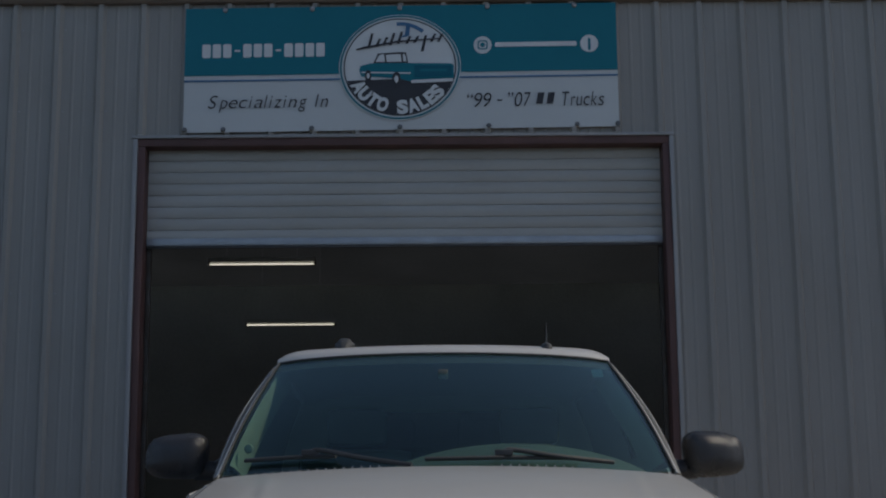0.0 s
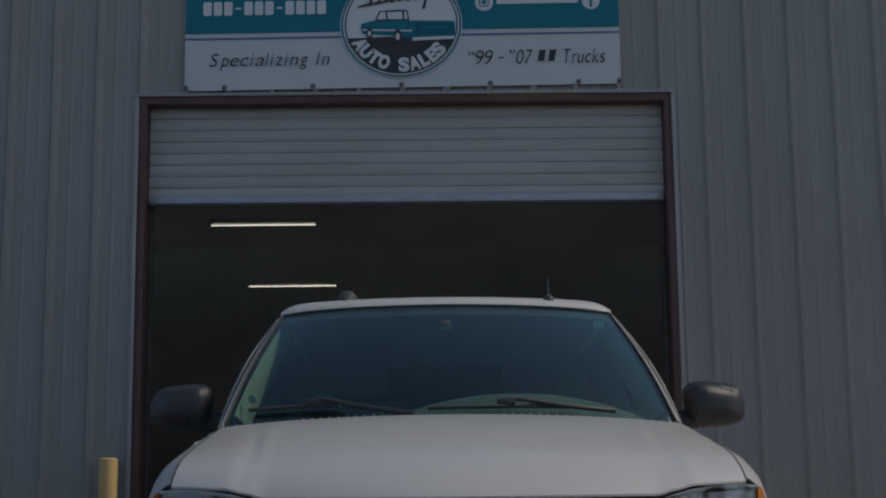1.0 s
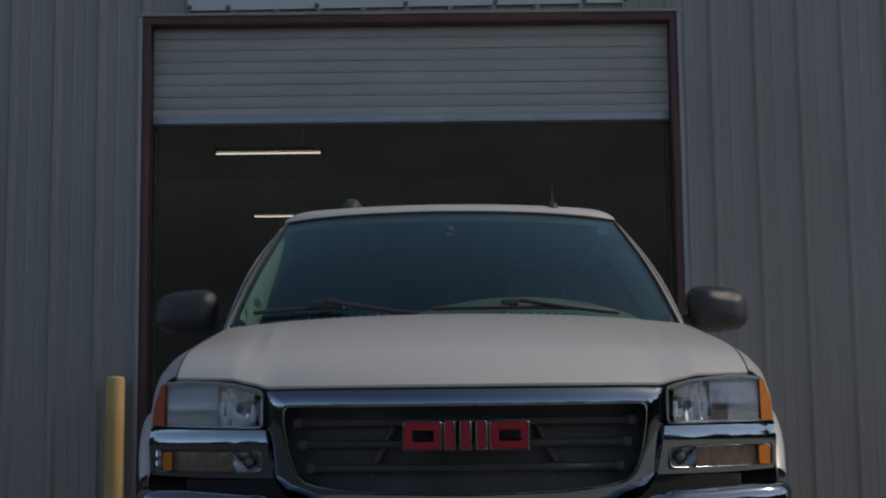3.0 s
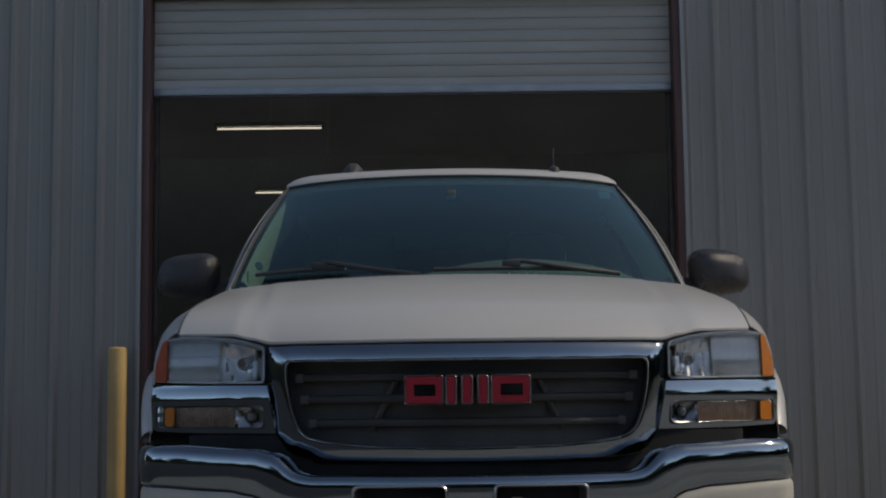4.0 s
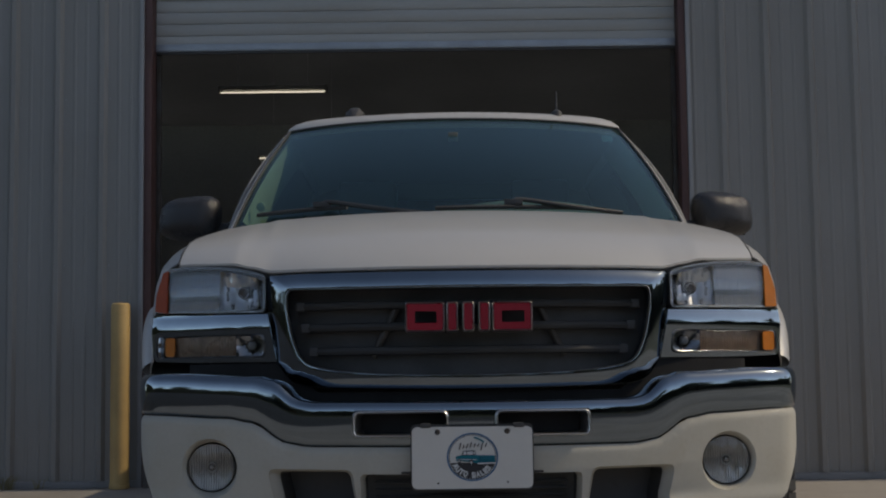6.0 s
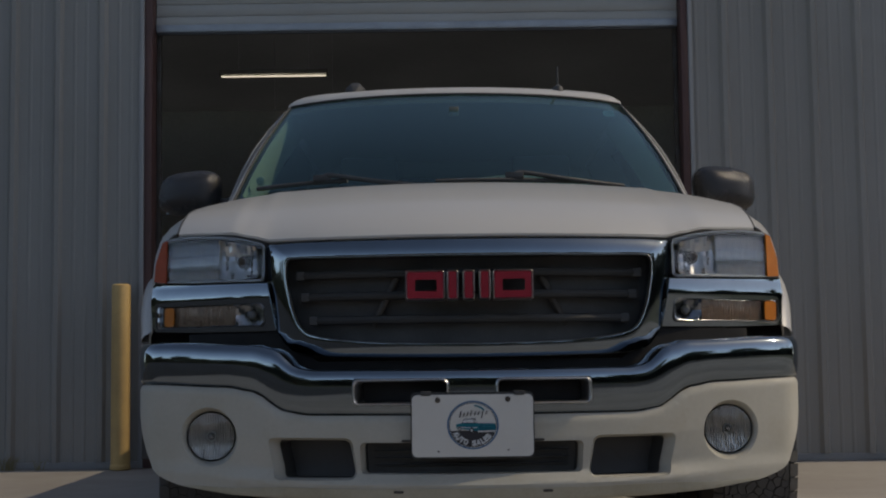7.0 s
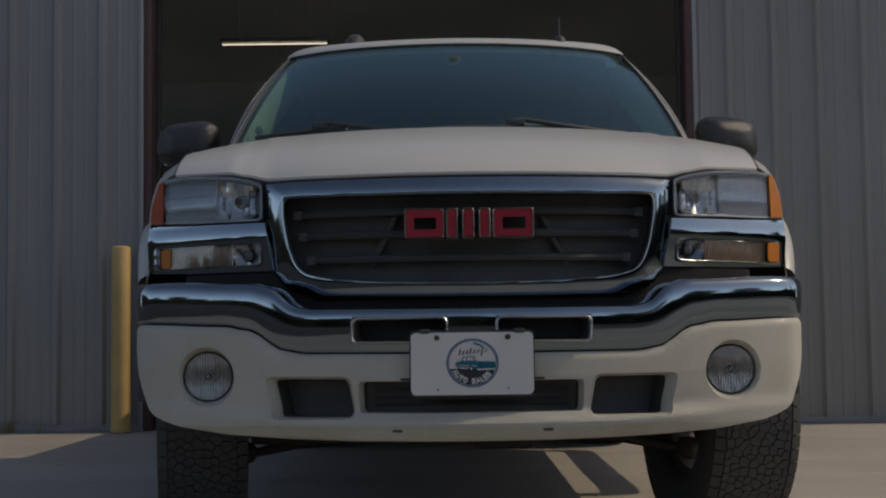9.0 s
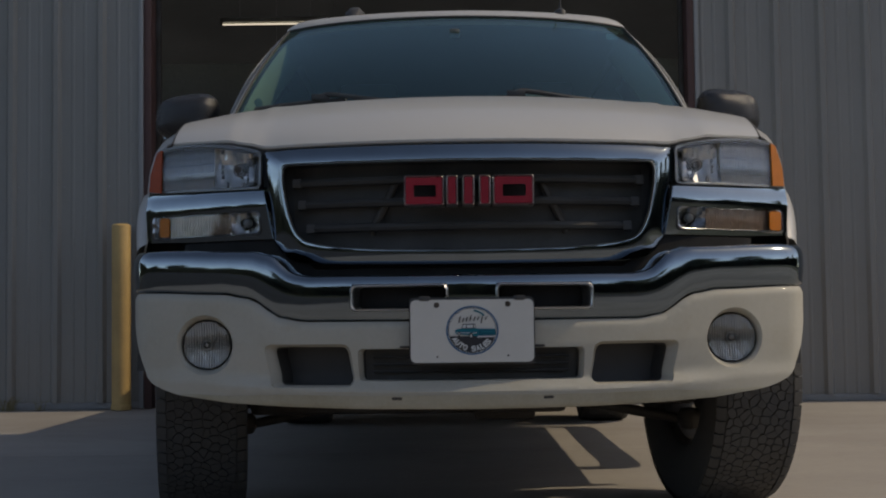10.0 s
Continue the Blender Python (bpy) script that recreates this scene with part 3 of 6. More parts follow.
def arc_words(cx, cz, rx, rz, height, width, y, parent, m):
    for c, a in zip("AUTOSALES", (209, 222, 235, 248.5, 273, 286, 298.5, 310, 321.5)):
        ca, sa = math.cos(radians(a)), math.sin(radians(a))
        w_ = width * (0.8 if c in "LE" else 1.0)
        ob = lettering("letter", c, height, -w_ / 2, w_ / 2, -height / 2, 0, m, parent, bold=0.055)
        ob.matrix_parent_inverse = Matrix.Identity(4)
        ob.matrix_basis = parent.matrix_world.inverted() @ Matrix.Translation((cx + rx * ca, y, cz + rz * sa)) @ Matrix.Rotation(radians(270 - a), 4, "Y")
arc_words(EX, EZ, 0.765 * ERX, 0.755 * ERZ, 0.092, 0.078, SIGN_Y - 0.0165, emblem, M_WHITE_PRINT)
for a, b in ((-1.695, -1.475), (-1.405, -1.185), (-1.115, -0.815)):
    n_d = 4 if b - a > 0.25 else 3
    for k in range(n_d):
        w_ = (b - a) / n_d
        print_shape("number_bar", round_rect(a + k * w_ + 0.007, a + (k + 1) * w_ - 0.007, 4.335, 4.435, 0.012), 0.009, M_WHITE_PRINT)
for a, b in ((-1.46, -1.42), (-1.17, -1.13)):
    print_shape("number_bar", round_rect(a, b, 4.378, 4.392, 0.004), 0.009, M_WHITE_PRINT)
print_shape("text_bar", round_rect(0.385, 0.965, 4.385, 4.418, 0.01), 0.009, M_WHITE_PRINT)
for cx in (0.298, 1.055):
    print_shape("icon_disc", oval(cx, 4.400, 0.064, 0.064, 32), 0.009, M_WHITE_PRINT, label="plain white icon disc")
print_shape("icon_square", round_rect(0.263, 0.333, 4.366, 4.434, 0.018), 0.0125, M_TEAL, holes=[round_rect(0.271, 0.325, 4.374, 4.426, 0.012)])
print_shape("icon_square", oval(0.298, 4.400, 0.017, 0.017, 20), 0.0125, M_TEAL)
print_shape("icon_bar", round_rect(1.046, 1.064, 4.352, 4.438, 0.004), 0.0125, M_TEAL)
def spell(word, height, x0, x1, z, shear):
    """One object a letter, set side by side between x0 and x1."""
    widths = {"i": 0.42, "l": 0.42, "z": 0.9, "I": 0.55, "S": 1.1, "T": 1.15, "-": 0.7, "r": 0.75, "\u201c": 0.75, "\u201d": 0.75}
    total = sum(widths.get(c, 1.0) for c in word) + 0.16 * (len(word) - 1)
    unit, x = (x1 - x0) / total, x0
    for c in word:
        w_ = widths.get(c, 1.0) * unit
        lettering("letter", c, height, x, x + w_, z + 0.0092 * (x + 0.28), SIGN_Y - 0.0075, M_INK, sign, shear, bold=-0.010)
        x += w_ + 0.16 * unit
for word, xa, xb in (("Specializing", -1.640, -0.945), ("In", -0.890, -0.795)):
    spell(word, 0.100, xa, xb, 3.963, 0.28)
for word, xa, xb in (("\u201c99", 0.185, 0.355), ("\u201d07", 0.470, 0.635), ("Trucks", 0.855, 1.150)):
    spell(word, 0.110, xa, xb, 3.945, 0.22)
print_shape("dash", [(0.395, 3.988), (0.430, 3.988), (0.432, 3.998), (0.397, 3.998)], 0.0075, M_INK)
for x0 in (0.668, 0.742):
    print_shape("text_bar", [(x0, 3.962), (x0 + 0.046, 3.962), (x0 + 0.062, 4.045), (x0 + 0.016, 4.045)], 0.0075, M_INK)
for x in (-1.53, -0.91, -0.29, 0.335, 0.955):
    b = lathe([(0.0, -0.012), (0.014, -0.010), (0.018, -0.003), (0.018, 0.0)], "y", 14, (x, SIGN_Y - 0.008, SZ0 + 0.018 + 0.0092 * (x + 0.28)))
    part("screw", b, M_ZINC, sign)
    b = lathe([(0.0, -0.012), (0.014, -0.010), (0.018, -0.003), (0.018, 0.0)], "y", 14, (x, SIGN_Y - 0.012, SZ1 - 0.018 + 0.0092 * (x + 0.28)))
    part("screw", b, M_TRIM, sign)
for x in (SX0 + 0.01, SX1 - 0.01):
    part("screw", lathe([(0.0, -0.012), (0.014, -0.010), (0.018, -0.003), (0.018, 0.0)], "y", 14, (x, SIGN_Y - 0.008, SZ0 + 0.02 + 0.0092 * (x + 0.28))), M_ZINC, sign)

# ---- bollard beside the door ----
bol = tagged(empty("bollard", pose(-2.255, 5.95, 0)), "yellow painted steel bollard standing against the wall beside the door", "bollard")
part("sleeve", lathe([(0.063, 0.0), (0.063, 0.3), (0.0625, 0.8), (0.063, 1.212), (0.060, 1.226), (0.050, 1.234), (0.0, 1.238)], "z", 36, (-2.255, 5.95, 0)), M_YELLOW, bol)
part("collar", lathe([(0.063, 0.0), (0.068, 0.004), (0.068, 0.03), (0.063, 0.034)], "z", 36, (-2.255, 5.95, 0)), M_YELLOW, bol)

# ---- strip lights inside ----
def strip_light(x0, x1, y, z, tilt=0.0):
    e = tagged(empty("strip_light", pose((x0 + x1) / 2, y, z)), "lit white fluorescent strip light hanging in the dark workshop", "strip light", "strip lights in the workshop")
    part("housing", box(x0 - 0.02, x1 + 0.02, y - 0.05, y + 0.05, z + 0.022, z + 0.07, 0.006), M_INSIDE, e)
    t = bmesh.new()
    add_tube(t, [(x0, y, z), (x1, y, z)], 0.009, 14)
    part("tube", t, M_TUBE, e, "glowing white tube")
    for x in (x0 - 0.012, x1 + 0.012):
        part("end_cap", box(x - 0.012, x + 0.012, y - 0.02, y + 0.02, z - 0.02, z + 0.03, 0.004), M_TRIM, e)
    for x in (x0 + 0.2, x1 - 0.2):
        b = bmesh.new()
        top = EAVE + 0.05 + (0.955 * (y - WALL_Y) / 7.93 if y < 14 else 0.95 - 0.6 * (y - 14) / 7.3)
        add_tube(b, [(x, y, z + 0.07), (x, y, top)], 0.0015, 6)
        part("hanger", b, M_INSIDE, e)
strip_light(-2.687, -1.465, 12.9, 4.068)
strip_light(-2.642, -1.439, 16.0, 3.769)

# ---- pickup truck ----
truck = tagged(empty("pickup_truck", pose(0, 0, 0)), "white extended-cab pickup with chrome grille, half out of a workshop", "pickup truck")
BOTH = (1, -1)


def bend(s, z, c, k, inset=0.0, xe=0.86, r=0.20):
    """A place on the nose: shallow bow across the front, rounded corner, then straight back; inset: how far inside that line."""
    sg, a = (1, s) if s >= 0 else (-1, -s)
    if a <= xe:
        x, y, ang = a, c + k * a * a, math.atan(2 * k * a)
    else:
        a0 = math.atan(2 * k * xe)
        x0, y0 = xe, c + k * xe * xe
        ang = min(a0 + (a - xe) / r, math.pi / 2)
        x, y = x0 + r * (math.sin(ang) - math.sin(a0)), y0 + r * (math.cos(a0) - math.cos(ang))
        y += max(0.0, (a - xe) - r * (math.pi / 2 - a0))
    return (sg * (x - inset * math.sin(ang)), y + inset * math.cos(ang), z)


FRONT_BOW = 0.28
def flatten(p):
    """The bumper and its cover bow less than the grille; they keep their outline as seen from a few metres in front."""
    x, y, z = p
    dy = (0.45 - FRONT_BOW) * min(abs(x), 0.90) ** 2
    k = (3.62 + y - dy) / (3.62 + y)
    return (x * k, y - dy, 0.65 + (z - 0.65) * k)


def front(s, z, c, inset=0.0, xe=0.86, r=0.20):
    return flatten(bend(s, z, c, 0.45, inset, xe, r))


def nose(x):
    return 0.135 + 0.43 * x * x


# chrome bumper
B_TOP = [(0, 0.649), (0.42, 0.651), (0.455, 0.657), (0.535, 0.708), (0.585, 0.719), (0.87, 0.730), (1.3, 0.733)]
B_BOT = [(0, 0.533), (0.43, 0.534), (0.485, 0.542), (0.595, 0.597), (0.66, 0.608), (0.9, 0.616), (1.3, 0.619)]
b_prof = [(0.075, 1.0, -0.006), (0.055, 1.0, 0.0), (0.034, 1.0, 0.0), (0.022, 1.0, -0.002), (0.0145, 0.975, 0.0), (0.0064, 0.91, 0.0), (0.0034, 0.86, 0.0), (0.0015, 0.79, 0.0), (0.0005, 0.71, 0.0), (0.0, 0.61, 0.0), (0.0002, 0.48, 0.0), (0.0010, 0.35, 0.0), (0.0026, 0.22, 0.0), (0.0046, 0.10, 0.0), (0.006, 0.04, 0.0), (0.013, 0.0, 0.0), (0.05, 0.0, -0.004)]
b_flat = [0.075, 0.055, 0.034, 0.022, 0.0125, 0.0036, 0.0012, 0.0002, 0.0, 0.0, 0.0002, 0.0009, 0.0023, 0.0042, 0.0057, 0.012, 0.05]
stations = sorted(set([round(-1.14 + 0.019 * i, 4) for i in range(121)] + [0.062, 0.304, -0.062, -0.304]))
rows = []
for s in stations:
    zt, zb = lerp_table(B_TOP, abs(s), True), lerp_table(B_BOT, abs(s), True)
    ends = lerp_table([(0.42, 0.0), (0.62, 1.0)], abs(s), True)
    rows.append([front(s, zb + f * (zt - zb) + dz, 0.020, flat + (ins - flat) * ends, 0.876) for (ins, f, dz), flat in zip(b_prof, b_flat)])
bm = bmesh.new()
vr = add_loft(bm, rows)
gone = []
for i, s in enumerate(stations[:-1]):
    if 0.0619 < abs((s + stations[i + 1]) / 2) < 0.3041:
        for j in range(7, 12):
            quad = {vr[i][j], vr[i][j + 1], vr[i + 1][j], vr[i + 1][j + 1]}
            gone += [f for f in vr[i][j].link_faces if set(f.verts) == quad]
bmesh.ops.delete(bm, geom=gone, context="FACES")
bmesh.ops.recalc_face_normals(bm, faces=bm.faces)
bmesh.ops.solidify(bm, geom=bm.faces[:], thickness=0.003)
bumper = part("front_bumper", bm, M_CHROME, truck, "bowed chrome front bumper with two slots", 50)
for sg in BOTH:
    xa, xb = sorted((sg * 0.059, sg * 0.307))
    out, inn = round_rect(xa, xb, 0.5555, 0.6255, 0.016, 6), round_rect(xa + 0.008, xb - 0.008, 0.5635, 0.6175, 0.011, 6)
    mid = [((p[0] + q[0]) / 2, (p[1] + q[1]) / 2) for p, q in zip(out, inn)]
    rg = [[front(p[0], p[1], 0.022, d) for p in loop] for loop, d in ((out, 0.004), (out, -0.007), (mid, -0.011), (inn, -0.007), (inn, 0.05))]
    part("slot_rim", loft(rg, closed=True), M_RIM_BRIGHT, bumper, "bright rim of the slot", 60)
    part("slot_back", sheet(round_rect(xa - 0.02, xb + 0.02, 0.54, 0.64, 0.01), lambda x, z: front(x, z, 0.022, 0.065), du=0.06, dv=0, thick=0.004), M_FILLER, bumper, "dark mesh behind the slot")
# dark filler between grille and bumper
part("filler_panel", sheet([(-1.0, 0.60), (1.0, 0.60), (1.0, 0.755), (0.575, 0.755), (0.54, 0.730), (0.46, 0.672), (-0.46, 0.672), (-0.54, 0.730), (-0.575, 0.755), (-1.0, 0.755)], lambda s, z: front(s, z, 0.052, 0.125), du=0.06, dv=0.06, thick=0.01), M_FILLER, truck)

# painted valance under the bumper
V_BOT = [(0, 0.309), (0.3, 0.310), (0.5, 0.314), (0.65, 0.321), (0.80, 0.339), (0.86, 0.358), (0.905, 0.389), (0.95, 0.450), (1.0, 0.53), (1.12, 0.59)]
V_IN = [(0.28, 0.06), (0.305, 0.024), (0.315, 0.011), (0.338, 0.002), (0.352, -0.003), (0.358, -0.002), (0.366, 0.004), (0.384, 0.014), (0.395, 0.014), (0.42, 0.009), (0.47, 0.002), (0.58, 0.001), (0.60, 0.004), (0.63, 0.010)]
def valance(s, z, d=0.0):
    # the lower edge tucks under; towards the corners the tuck softens
    lift = lerp_table(V_BOT, abs(s)) - 0.309
    top = lerp_table(B_BOT, abs(s), True)
    near_top = max(0.0, 1 - (top - z) / 0.022)
    return front(s, z, 0.023, lerp_table(V_IN, z - min(lift, 0.02)) * lerp_table([(0, 1.0), (0.45, 1.0), (0.75, 0.30), (1.2, 0.1)], abs(s), True) + 0.011 * near_top ** 2 + d, 0.868, 0.208)
vs_ = np.linspace(-1.12, 1.12, 81)
v_out = [(s, lerp_table(V_BOT, abs(s))) for s in vs_] + [(s, lerp_table(B_BOT, abs(s), True) - 0.003) for s in vs_[::-1]]
def open_side(sg):
    q = [(0.311, 0.474), (0.301, 0.366), (0.523, 0.363), (0.542, 0.474)]
    return [(sg * x, z) for x, z in corners(q, 0.022, 4)][::sg]
def open_back(sg):
    q = [(0.325, 0.467), (0.312, 0.370), (0.509, 0.368), (0.526, 0.467)]
    return [(sg * x, z) for x, z in corners(q, 0.018, 4)][::sg]
open_mid = round_rect(-0.291, 0.286, 0.381, 0.462, 0.012, 3)
FLUTE = 0.0066
FOG = [(0.703, 0.476), (-0.711, 0.472)]
holes = [open_side(1), open_side(-1), open_mid] + [oval(x, z, 0.084, 0.080, 40) for x, z in FOG]
lower = part("bumper_cover", sheet(v_out, valance, holes, 0.014, 0.009, 0.006), M_VALANCE, truck, "white painted lower bumper cover, dusty at the edge", 32)
for loop, nm in ((open_side(1), "air_intake"), (open_side(-1), "air_intake"), (open_mid, "lower_grille")):
    cx, cz = sum(p[0] for p in loop) / len(loop), sum(p[1] for p in loop) / len(loop)
    small = open_back(1 if cx > 0 else -1) if nm == "air_intake" else [(cx + (x - cx) * 0.985, cz + (z - cz) * 0.965) for x, z in loop]
    dense = []
    for lp in (loop, small):
        n = []
        for i in range(len(lp)):
            a, b = lp[i], lp[(i + 1) % len(lp)]
            n += [(a[0] + (b[0] - a[0]) * k / 5, a[1] + (b[1] - a[1]) * k / 5) for k in range(5)]
        dense.append(n)
    part("opening_lip", loft([[valance(x, z, 0.003) for x, z in dense[0]], [valance(x, z, 0.022) for x, z in dense[1]], [valance(x, z, 0.03) for x, z in dense[1]]], closed=True), M_VALANCE, lower)
    part("duct", loft([[valance(x, z, d) for x, z in dense[1]] for d in (0.0305, 0.09)], closed=True), M_SEAL, lower, "black duct wall")
    part(nm, sheet([(cx + (x - cx) * 1.06, cz + (z - cz) * 1.06) for x, z in small], lambda x, z: valance(x, z, 0.085 if nm == "air_intake" else 0.050), du=0.06, dv=0.04, thick=0.004), M_SEAL if nm == "air_intake" else M_GRILLE_BACK, lower, "black recessed opening")
    if nm == "lower_grille":
        for z in (0.402, 0.420, 0.438):
            bm = bmesh.new()
            add_loft(bm, [[valance(x, z - 0.003, 0.045), valance(x, z, 0.030), valance(x, z + 0.003, 0.032), valance(x, z + 0.004, 0.045)] for x in np.linspace(-0.262, 0.257, 16)])
            part("slat", bm, M_GRILLE, lower)
part("dusty_edge", sheet([(s, lerp_table(V_BOT, abs(s)) + 0.001) for s in vs_[12:-12]] + [(s, lerp_table(V_BOT, abs(s)) + lerp_table([(0, 0.037), (0.5, 0.032), (0.72, 0.012), (0.80, 0.003)], abs(s))) for s in vs_[12:-12][::-1]], lambda s, z: valance(s, z, -0.0012), du=0.02, dv=0.006, thick=0.0008), M_DUSTY, lower, "road dust along the lower edge", 40)
for x in (-0.191, 0.190):
    part("drain_slot", sheet(round_rect(x - 0.013, x + 0.013, 0.333, 0.340, 0.003, 3), lambda a, b: valance(a, b, -0.0035), du=0, dv=0, thick=0.001), M_SEAL, lower)
for x in (-0.17, 0.17):
    part("drain_slot", sheet(round_rect(x - 0.013, x + 0.013, 0.463, 0.469, 0.003, 3), lambda a, b: valance(a, b, -0.002), du=0, dv=0, thick=0.001), M_SEAL, lower)
for x0, z0 in FOG:
    ring1 = [valance(px, pz, 0.0) for px, pz in oval(x0, z0, 0.085, 0.081, 40)]
    ring2 = [valance(px, pz, 0.006) for px, pz in oval(x0, z0, 0.079, 0.076, 40)]
    x, yc, z = flatten((x0, 0.050 + 0.45 * x0 * x0, z0))
    yc += 0.012
    ring3 = [(px, yc + 0.010, pz) for px, pz in oval(x, z, 0.067, 0.067, 40)]
    ring4 = [(px, yc + 0.06, pz) for px, pz in oval(x, z, 0.066, 0.066, 40)]
    part("fog_recess", loft([ring1, ring2, ring3, ring4], closed=True), M_VALANCE, lower, angle=60)
    fog = part("fog_light", lathe([(0.0655, 0.008), (0.0645, 0.0), (0.0625, -0.001), (0.062, 0.03), (0.045, 0.05), (0.02, 0.062), (0.0, 0.064)], "y", 40, (x, yc + 0.012, z)), M_BLACK, truck, "round fog light with a fluted clear lens")
    def dish(a, b, x=x, z=z, yc=yc):
        r2 = (a - x) ** 2 + (b - z) ** 2
        return yc + 0.020 - 2.0 * r2 - (0.0017 + 0.0006 * math.sin(a * 210 + b * 60)) * abs(math.sin((a - x) * math.pi / FLUTE))
    part("reflector", sheet(oval(x, z, 0.0615, 0.0615, 40), lambda a, b: (a, dish(a, b), b), du=0.0011, dv=0.02), M_FOG, fog, "fluted silver reflector", 40)
    # dark strips along the cusps paint in the shade between flutes
    bm = bmesh.new()
    for k in range(-9, 10):
        a = x + k * FLUTE
        h = math.sqrt(max(0.0, 0.0605 ** 2 - (a - x) ** 2))
        lo, hi = (-h, h) if k % 3 else (-h * 0.55, h * 0.9)
        if abs(a - x) < 0.016:
            lo = 0.019
        w_ = 0.0009 + 0.0005 * ((k * 7) % 5) / 4
        add_loft(bm, [[(a - w_, dish(a, b) - 0.0002, b), (a, dish(a, b) - 0.0012, b), (a + w_, dish(a, b) - 0.0002, b)] for b in np.linspace(z + lo, z + hi, 7)])
    part("flute_edges", bm, M_LAMP_RIM, fog, "dark strips standing in for the shade between flutes")
    part("lens", sheet(oval(x, z, 0.062, 0.062, 40), lambda a, b, x=x, z=z, yc=yc: (a, yc + 0.006 + 1.4 * ((a - x) ** 2 + (b - z) ** 2), b), du=0.02, dv=0.02, thick=0.0015), M_LENS, fog, "clear glass", 80)
    part("bulb_shield", lathe([(0.0, -0.005), (0.005, -0.004), (0.009, 0.003), (0.009, 0.012)], "y", 20, (x, yc + 0.014, z)), M_FOG, fog)
    part("bulb_socket", lathe([(0.0105, 0.004), (0.0108, 0.001), (0.0138, 0.001), (0.0145, 0.006)], "y", 20, (x, yc + 0.012, z)), M_LAMP_RIM, fog)

# dealer plate on a black bracket
plate = part("front_plate", sheet(round_rect(-0.1545, 0.1525, 0.427, 0.583, 0.014, 5), lambda x, z: (x, 0.0 + 0.12 * x * x * 0.2, z), du=0.05, dv=0, thick=0.003), M_PLATE, truck, "white dealer plate with a round emblem")
part("bracket", sheet(round_rect(-0.158, 0.156, 0.421, 0.589, 0.014, 5), lambda x, z: (x, 0.016, z), du=0, dv=0, thick=0.006), M_BLACK, plate)
for x, z, r_ in ((-0.089, 0.570, 0.0075), (0.0885, 0.571, 0.0075), (-0.088, 0.441, 0.0032), (0.0885, 0.443, 0.0032)):
    part("bolt", lathe([(0, -0.004 if r_ > 0.005 else -0.001), (r_ * 0.7, -0.004 if r_ > 0.005 else -0.001), (r_, -0.0005), (r_, 0.004)], "y", 14, (x, -0.002, z)), M_STEEL, plate)
for x in (-0.119, 0.118):
    part("clip", box(x - 0.013, x + 0.013, -0.006, 0.03, 0.5805, 0.592, 0.002), M_BLACK, plate)
def plate_shape(nm, loop, d, m, holes=(), par=plate):
    return part(nm, sheet(loop, lambda x, z: (x, -0.0012 - d, z), holes=holes, du=0, dv=0, thick=0.0006), m, par)
pex, pez = -0.0005, 0.5065
pemb = plate_shape("emblem", oval(pex, pez, 0.0655, 0.061, 48), 0.001, M_WHITE_PRINT)
plate_shape("ring", oval(pex, pez, 0.0655, 0.061, 48), 0.0025, M_LINE, [oval(pex, pez, 0.0615, 0.0573, 48)], pemb)
plate_shape("ring", oval(pex, pez, 0.060, 0.056, 48), 0.0025, M_INK, [oval(pex, pez, 0.0585, 0.0546, 48)], pemb)
plate_shape("dark_base", oval(pex, pez, 0.058, 0.054, 40, 196, 347), 0.0025, M_INK, (), pemb)
pickup_picture(lambda nm, lp, d, m: plate_shape(nm, lp, d, m, (), pemb), pex + 0.002, pez - 0.003, 0.158, 0.004)
for dx, h0, h1 in ((-0.033, 0.012, 0.028), (-0.024, 0.014, 0.024), (-0.015, 0.015, 0.026), (-0.006, 0.016, 0.030), (0.004, 0.017, 0.027), (0.013, 0.018, 0.027), (0.022, 0.010, 0.028), (0.033, 0.019, 0.028)):
    plate_shape("name_stroke", [(pex + dx - 0.002, pez + h0 + 0.007), (pex + dx + 0.001, pez + h0 + 0.007), (pex + dx + 0.005, pez + h1 + 0.007), (pex + dx + 0.002, pez + h1 + 0.007)], 0.004, M_INK, (), pemb)
plate_shape("arc_stroke", oval(pex, pez + 0.006, 0.043, 0.045, 12, 45, 85) + oval(pex, pez + 0.006, 0.039, 0.041, 12, 85, 45), 0.004, M_TEAL, (), pemb)
arc_words(pex, pez, 0.77 * 0.064, 0.75 * 0.06, 0.0132, 0.0112, -0.0058, pemb, M_WHITE_PRINT)

# grille: chrome surround, dark bars, three red blocks for the maker's mark
g_out = [(0, 0.9945), (0.30, 0.9955), (0.50, 0.9965), (0.550, 0.994), (0.556, 0.955), (0.552, 0.888), (0.535, 0.792), (0.512, 0.736), (0.453, 0.692), (0.25, 0.681), (0, 0.678)]
g_inn = [(0, 0.948), (0.30, 0.949), (0.462, 0.951), (0.492, 0.945), (0.496, 0.915), (0.492, 0.880), (0.477, 0.810), (0.450, 0.758), (0.400, 0.737), (0.25, 0.720), (0, 0.714)]
def both_sides(half):
    right = smooth_line(half, 7)
    return [tuple(p) for p in right] + [(-p[0], p[1]) for p in right[-2:0:-1]]
go, gi = both_sides(g_out), both_sides(g_inn)
rg = []
